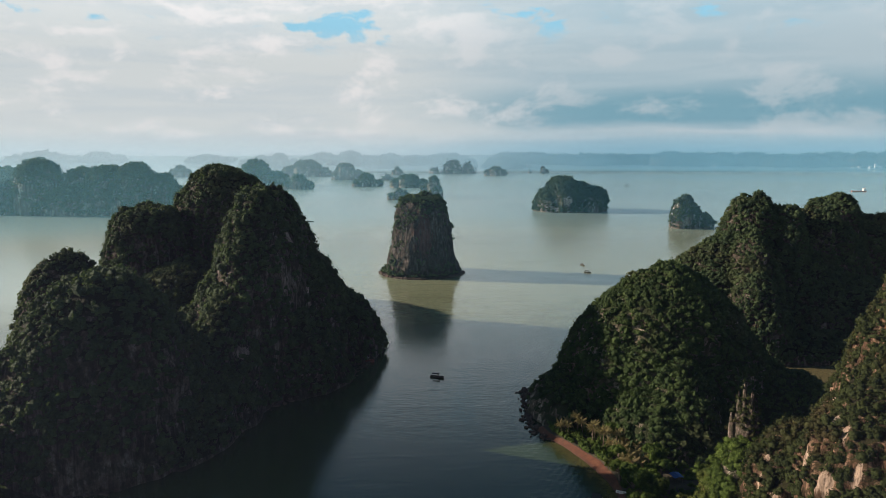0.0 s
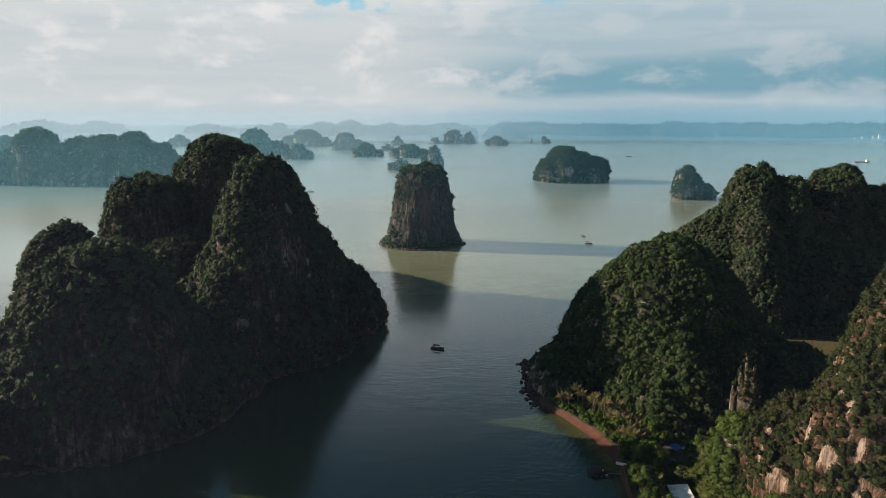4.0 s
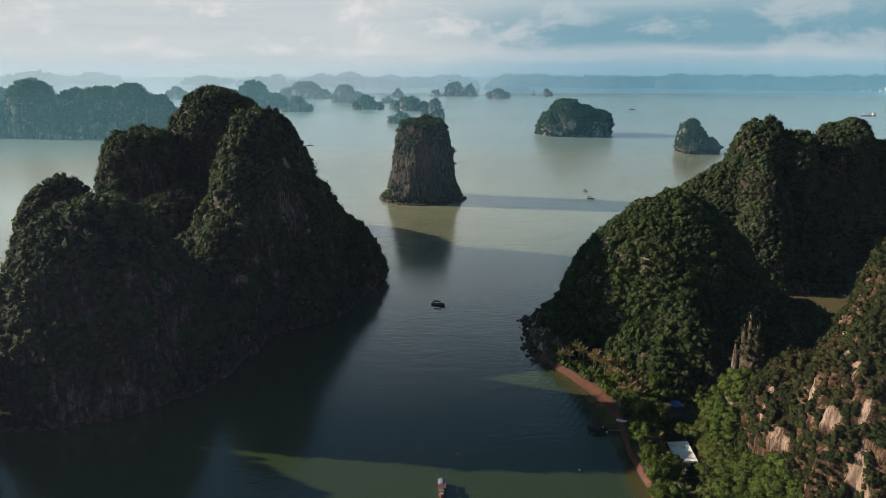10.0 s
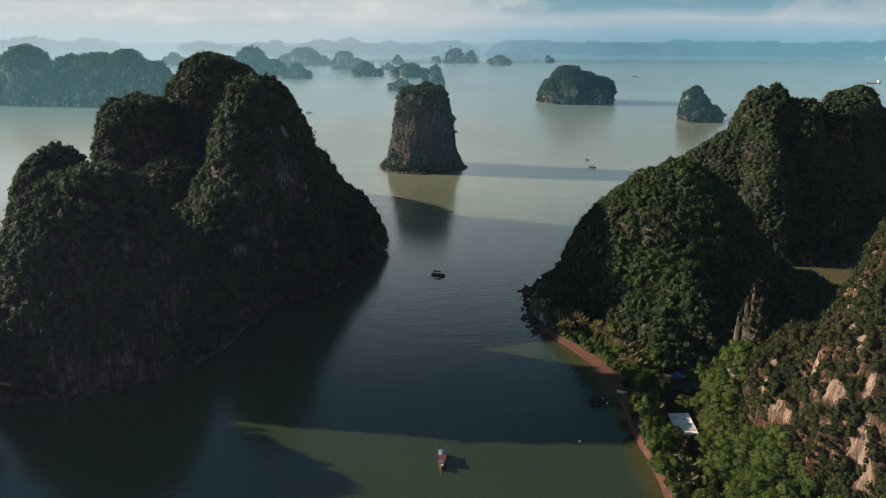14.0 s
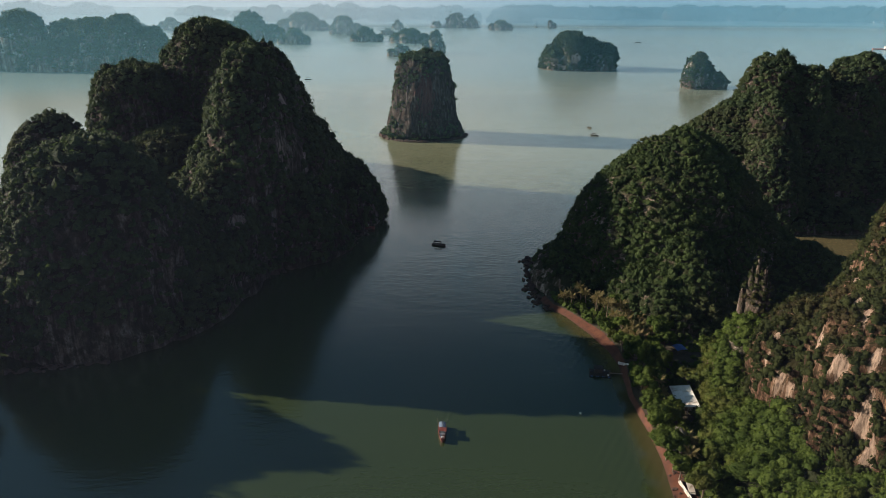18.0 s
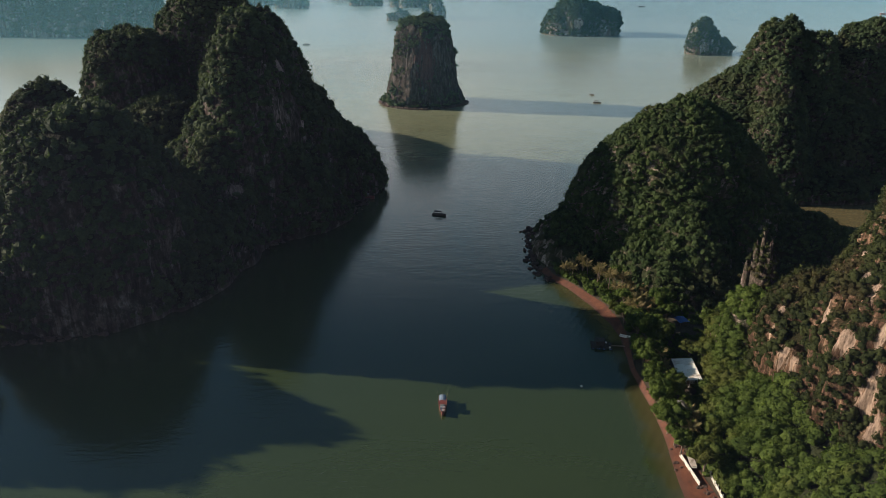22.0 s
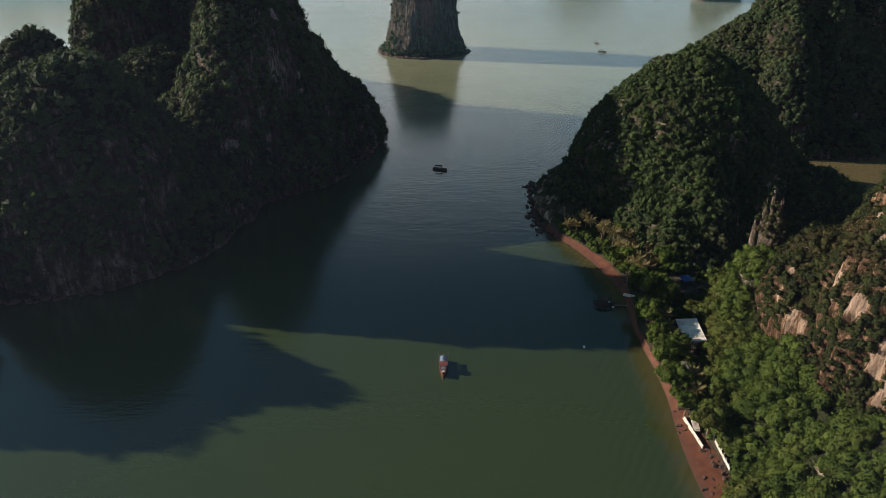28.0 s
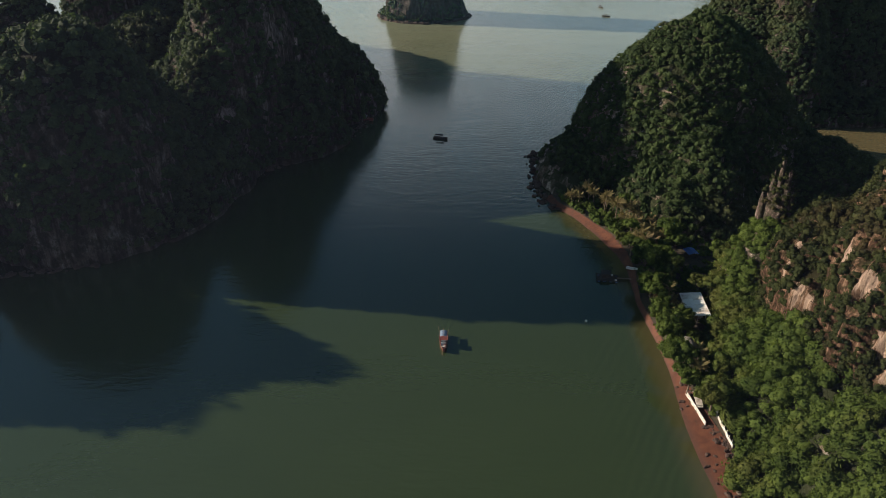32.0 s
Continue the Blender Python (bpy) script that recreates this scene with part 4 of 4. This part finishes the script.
def hull(length, beam, depth, sheer=0.35, seg=18, open_top=False):
    """A planked hull, bow towards -y, keel below the water."""
    bm = bmesh.new()
    rings = []
    for i in range(seg + 1):
        s = i / seg
        y = -length / 2 + length * s
        w = beam / 2 * (math.sin(math.pi * min(1, 0.04 + s * 0.62)) ** 0.75 if s < 0.8 else math.sin(math.pi * (0.04 + 0.8 * 0.62)) ** 0.75 * (1 - (s - 0.8) * 0.9))
        w = max(w, 0.05)
        zt = depth * 0.62 + sheer * ((1 - s) ** 2.4 * 1.6 + s ** 4 * 0.6)
        ring = [bm.verts.new(c) for c in ((-w, y, zt), (-w * 0.92, y, zt * 0.4), (-w * 0.55, y, -depth * 0.3), (0, y, -depth * 0.38), (w * 0.55, y, -depth * 0.3), (w * 0.92, y, zt * 0.4), (w, y, zt),
                                                (w * 0.88, y, zt), (w * 0.8, y, zt - 0.28), (-w * 0.8, y, zt - 0.28), (-w * 0.88, y, zt))]
        rings.append(ring)
    for a, b_ in zip(rings, rings[1:]):
        for k in range(11):
            bm.faces.new((a[k], a[(k + 1) % 11], b_[(k + 1) % 11], b_[k]))
    bm.faces.new(rings[0])
    bm.faces.new(list(reversed(rings[-1])))
    bmesh.ops.recalc_face_normals(bm, faces=bm.faces[:])
    return bm


def fishing_boat(at, turn):
    top = tagged(empty("fishing_boat", at, turn), "red wooden fishing boat with white cabin and blue tarpaulin", "boat")
    part("hull", hull(10.0, 2.9, 1.5), RED, top)
    part("deck", box(bmesh.new(), 2.0, 8.0, 0.08, (0, 0.4, 0.72)), WOOD, top)
    part("foredeck", box(bmesh.new(), 1.5, 1.9, 0.1, (0, -3.0, 1.0), bevel=0.03), WHITE, top, "white-painted foredeck")
    cabin = part("cabin", box(bmesh.new(), 1.7, 2.2, 1.7, (0, -0.6, 1.6), bevel=0.08), WHITE, top)
    for x in (-0.5, 0.5):
        part("window", box(bmesh.new(), 0.5, 0.06, 0.45, (x, -1.71, 1.95)), GLASS, cabin)
    part("cabin_roof", box(bmesh.new(), 2.0, 2.6, 0.1, (0, -0.6, 2.52), bevel=0.03), RED, top)
    bm = bmesh.new()
    bmesh.ops.create_grid(bm, x_segments=10, y_segments=14, size=1.0, matrix=Matrix.Translation((0, 2.6, 2.0)) @ Matrix.Diagonal((1.15, 1.9, 1, 1)))
    for v in bm.verts:
        v.co.z += 0.4 * (1 - (v.co.x / 1.15) ** 2) + 0.12 * noise.noise(v.co * 2)
    bmesh.ops.solidify(bm, geom=bm.faces[:], thickness=0.03)
    part("tarpaulin", bm, TARP, top)
    for x in (-0.95, 0.95):
        for y in (1.0, 4.2):
            part("post", rod(bmesh.new(), (x, y, 0.6), (x, y, 2.15), 0.05), WOOD, top)
    part("mast", rod(bmesh.new(), (0, 0.7, 0.7), (0, 0.7, 5.6), 0.08, 0.05), WOOD, top)
    for sx in (-1, 1):
        part("outrigger_pole", rod(bmesh.new(), (sx * 1.0, 2.0, 1.0), (sx * 1.9, 6.8, 2.6), 0.05, 0.03), WOOD, top)
    part("stay", rod(bmesh.new(), (0, 0.7, 5.5), (0, -4.7, 1.9), 0.02), DARKWOOD, top)
    for k, (x, y, mat) in enumerate(((-0.5, -2.3, TARP), (0.45, -2.5, RED), (0.1, -3.5, WHITE))):
        part("crate", box(bmesh.new(), 0.55, 0.5, 0.4, (x, y, 1.24), (0, 0, 20 * k), 0.04), mat, top)
    return top


def small_boat(at, turn, mat, label, roof=True, length=6.0):
    top = tagged(empty("small_boat", at, turn), label, "boat", "small boats in the bay")
    k = length / 6.0
    part("hull", hull(length, 1.7 * k, 0.9 * k, 0.3, 14), mat, top)
    for y in (-1.2, 0.4, 1.8):
        part("thwart", box(bmesh.new(), 1.25 * k, 0.25, 0.06, (0, y * k, 0.38 * k), bevel=0.015), mat, top)
    if roof:
        for x in (-0.55, 0.55):
            for y in (-0.8, 1.7):
                part("post", rod(bmesh.new(), (x * k, y * k, 0.2), (x * k, y * k, 1.6 * k), 0.05), DARKWOOD, top)
        bm = bmesh.new()
        bmesh.ops.create_grid(bm, x_segments=8, y_segments=6, size=1.0, matrix=Matrix.Translation((0, 0.45 * k, 1.6 * k)) @ Matrix.Diagonal((0.8 * k, 1.6 * k, 1, 1)))
        for v in bm.verts:
            v.co.z += 0.3 * k * (1 - (v.co.x / (0.8 * k)) ** 2)
        bmesh.ops.solidify(bm, geom=bm.faces[:], thickness=0.03)
        part("canopy", bm, mat, top)
    return top


fishing_boat((-0.9, 190.5, 0.1), 0).scale = (0.88, 0.82, 0.88)
small_boat((-3.4, 362, 0.05), 70, DARKWOOD, "dark wooden skiff with a canopy out in the channel", True, 7.5)
small_boat((147.5, 731, 0.05), 30, DARKWOOD, "dark little boat far out in the bay", True, 6.5)
small_boat((143.6, 686, 0.05), 60, DARKWOOD, "dark little boat far out in the bay", True, 7.5)
small_boat((626, 2385, 0.1), 85, DARKWOOD, "dark boat far out on the open bay", True, 20.0)
small_boat((-228, 1204, 0.1), 85, DARKWOOD, "dark boat far out on the open bay", True, 11.0)
small_boat((62.4, 231.2, 1.15), 62, WHITE, "small white boat drawn up on the sand", False, 4.2)

junk = tagged(empty("moored_boat", (-45.0, 391.0, 0.1), 75), "moored red wooden boat with a pitched roof beside the cliff", "boat")
part("hull", hull(11.0, 3.0, 1.7), RED, junk)
part("cabin", box(bmesh.new(), 2.0, 5.2, 1.5, (0, 0.8, 1.6), bevel=0.06), WOOD, junk)
bm = bmesh.new()
bmesh.ops.create_cone(bm, cap_ends=True, segments=4, radius1=2.4, radius2=0.3, depth=1.3, matrix=Matrix.Translation((0, 0.8, 2.95)) @ Matrix.Diagonal((0.75, 1.7, 1, 1)) @ pose(0, 0, 0, 0, 0, 45))
part("roof", bm, GREY, junk)
part("mast", rod(bmesh.new(), (0, -2.6, 0.8), (0, -2.6, 5.0), 0.07, 0.05), WOOD, junk)

# floating fish-farm platform
raft = tagged(empty("fishing_raft", (53.2, 226.8, 0.0), -8), "dark floating fish-farm raft with a low hut", "raft")
for k in range(7):
    part("plank", box(bmesh.new(), 7.4, 0.42, 0.1, (0, -2.1 + 0.7 * k, 0.42), bevel=0.02), DARKWOOD, raft)
for k in range(4):
    part("cross_beam", box(bmesh.new(), 0.3, 5.0, 0.16, (-3.3 + 2.2 * k, 0, 0.28)), DARKWOOD, raft)
for x in (-3.0, -1.0, 1.0, 3.0):
    for y in (-1.9, 1.9):
        part("float_drum", rod(bmesh.new(), (x - 0.45, y, 0.0), (x + 0.45, y, 0.0), 0.28, 0.28, 12), BLUE, raft)
part("hut", box(bmesh.new(), 2.6, 2.2, 1.6, (-0.6, 0.6, 1.25), bevel=0.05), DARKWOOD, raft)
part("hut_roof", box(bmesh.new(), 3.2, 2.8, 0.1, (-0.6, 0.6, 2.12), (4, 0, 0), 0.03), DARKWOOD, raft)
part("crate", box(bmesh.new(), 0.6, 0.5, 0.45, (2.6, -1.7, 0.7), bevel=0.04), WHITE, raft)
part("crate", box(bmesh.new(), 0.5, 0.6, 0.4, (1.6, 1.6, 0.68), bevel=0.04), WHITE, raft)
gang = tagged(empty("gangway", (58.6, 226.0, 0.5), -6), "narrow plank gangway from the raft to the sand", "gangway")
for k in range(3):
    part("plank", box(bmesh.new(), 4.6, 0.24, 0.06, (0, -0.28 + 0.28 * k, 0.12), bevel=0.01), WOOD, gang)

buoy = tagged(empty("buoy", (41.9, 202.0, 0.0)), "small white mooring buoy on the water", "buoy")
bm = bmesh.new()
bmesh.ops.create_uvsphere(bm, u_segments=14, v_segments=9, radius=0.4, matrix=Matrix.Translation((0, 0, 0.15)) @ Matrix.Diagonal((1, 1, 0.8, 1)))
part("float", bm, WHITE, buoy)
part("ring", rod(bmesh.new(), (0, 0, 0.5), (0, 0, 0.8), 0.08, 0.05), DARKWOOD, buoy)

# cargo ship far out
ship = tagged(empty("cargo_ship", (1197, 2018, 0), -82), "orange-red cargo ship with a white bridge far out", "ship")
part("hull", hull(46.0, 8.0, 4.4, 1.2, 20), ORANGE, ship)
part("hold_cover", box(bmesh.new(), 6.0, 24.0, 1.2, (0, -3.5, 3.0), bevel=0.2), ORANGE, ship)
bridge = part("bridge", box(bmesh.new(), 6.8, 7.0, 7.5, (0, 16.0, 6.0), bevel=0.3), WHITE, ship)
for k in range(4):
    part("window", box(bmesh.new(), 1.1, 0.1, 0.9, (-2.4 + 1.6 * k, 12.46, 8.6)), GLASS, bridge)
part("funnel", rod(bmesh.new(), (0, 18.5, 9.6), (0, 18.5, 12.6), 1.1, 0.9, 12), ORANGE, ship)
part("mast", rod(bmesh.new(), (0, -16, 2.8), (0, -16, 10), 0.25, 0.15), WHITE, ship)

# pale buildings on the far shore
rs = np.random.RandomState(5)
for x, y, w, h in ((1640, 4262, 12, 20), (2540, 4190, 10, 14), (2480, 4196, 14, 12), (2575, 4192, 12, 26), (2600, 4190, 22, 12), (2660, 4186, 16, 22), (2700, 4184, 18, 14), (2440, 4200, 14, 10), (2760, 4180, 12, 12)):
    top = tagged(empty("far_building", (x, y, 8.0)), "small pale building on the far shore", "building", "buildings on the far shore")
    part("wall", box(bmesh.new(), w, 12, h + 8, (0, 0, h / 2), bevel=0.3), WHITE, top)
    part("roof", box(bmesh.new(), w + 2, 14, 1.2, (0, 0, h + 4.6), bevel=0.3), GREY, top)

# ---- stones ----


def stone(radius, seed):
    bm = bmesh.new()
    bmesh.ops.create_icosphere(bm, subdivisions=2, radius=radius)
    for v in bm.verts:
        v.co *= 1 + 0.55 * noise.noise(v.co / radius * 1.3 + Vector((seed, 0, 0)))
        v.co.z *= 0.62
    return bm


stones = []
for k in range(4):
    ob = part("boulder", stone(0.38 + 0.12 * k, k * 3.1), STONE)
    stones.append(tagged(ob, "dark weathered boulder on the red sand", "boulder", "boulders on the beach"))
for k in range(44):
    y = rs.uniform(128, 172)
    a, b_ = np.interp(y, SHORE_Y, SHORE_X), np.interp(y, SHORE_Y, BACK_X)
    s = rs.uniform(0, 1) ** 0.7
    m = pose(a + s * (b_ - a), y, 0.1 + 1.3 * s, 0, 0, rs.uniform(0, 360)) @ Matrix.Diagonal((rs.uniform(0.6, 1.5), rs.uniform(0.5, 1.1), rs.uniform(0.5, 0.9), 1))
    if k < 4:
        stones[k].matrix_basis = m
    else:
        copy_thing(stones[k % 4], m).matrix_basis = m
bm = stone(1.0, 9.0)
sv, sf = np.array([v.co[:] for v in bm.verts]), np.array([[v.index for v in f.verts] for f in bm.faces])
bm.free()


def rubble(name, places, radii, label, seed):
    rs = np.random.RandomState(seed)
    VV, FF, base = [], [], 0
    for p, r in zip(places, radii):
        a = rs.uniform(0, 6.28)
        R = np.array([[math.cos(a), -math.sin(a), 0], [math.sin(a), math.cos(a), 0], [0, 0, 1]])
        VV.append((sv * (r * rs.uniform(0.6, 1.4, 3))) @ R.T + p)
        FF.append(sf + base)
        base += len(sv)
    return tagged(mesh(name, np.concatenate(VV), np.concatenate(FF), STONE), label, "rocks", kind="stuff")


y = rs.uniform(118, 152, 420)
x = np.interp(y, SHORE_Y, BACK_X) + rs.normal(0.2, 1.1, 420)
rubble("beach_rubble", np.stack([x, y, np.full(420, 1.45)], 1), rs.uniform(0.15, 0.6, 420), "tumbled dark stones at the top of the beach", 3)
y = rs.uniform(278, 345, 150)
x = np.interp(y, [276, 285, 300, 345], [46, 39.5, 38, 41]) + rs.normal(0.5, 1.5, 150)
rubble("shore_rocks", np.stack([x, y, np.full(150, 0.2)], 1), rs.uniform(0.3, 1.1, 150), "dark broken rocks along the wooded point", 4)
WX, WY = [-40, -43, -52, -74, -99, -102, -125, -152], [432, 389, 350, 328, 298, 258, 233, 227]
s = rs.uniform(0, 7, 320)
x, y = np.interp(s, range(8), WX) + rs.normal(0, 1.2, 320), np.interp(s, range(8), WY) + rs.normal(0, 1.2, 320)
rubble("shore_rocks", np.stack([x, y, np.full(320, 0.1)], 1), rs.uniform(0.3, 1.5, 320), "broken rocks at the foot of the dark island", 6)
a = rs.uniform(math.pi, 2 * math.pi, 150)
rubble("shore_rocks", np.stack([-21 + 41 * np.cos(a), 694 + 43 * np.sin(a), np.full(150, 0.3)], 1), rs.uniform(0.6, 2.4, 150), "pale boulders round the foot of the rock tower", 8)
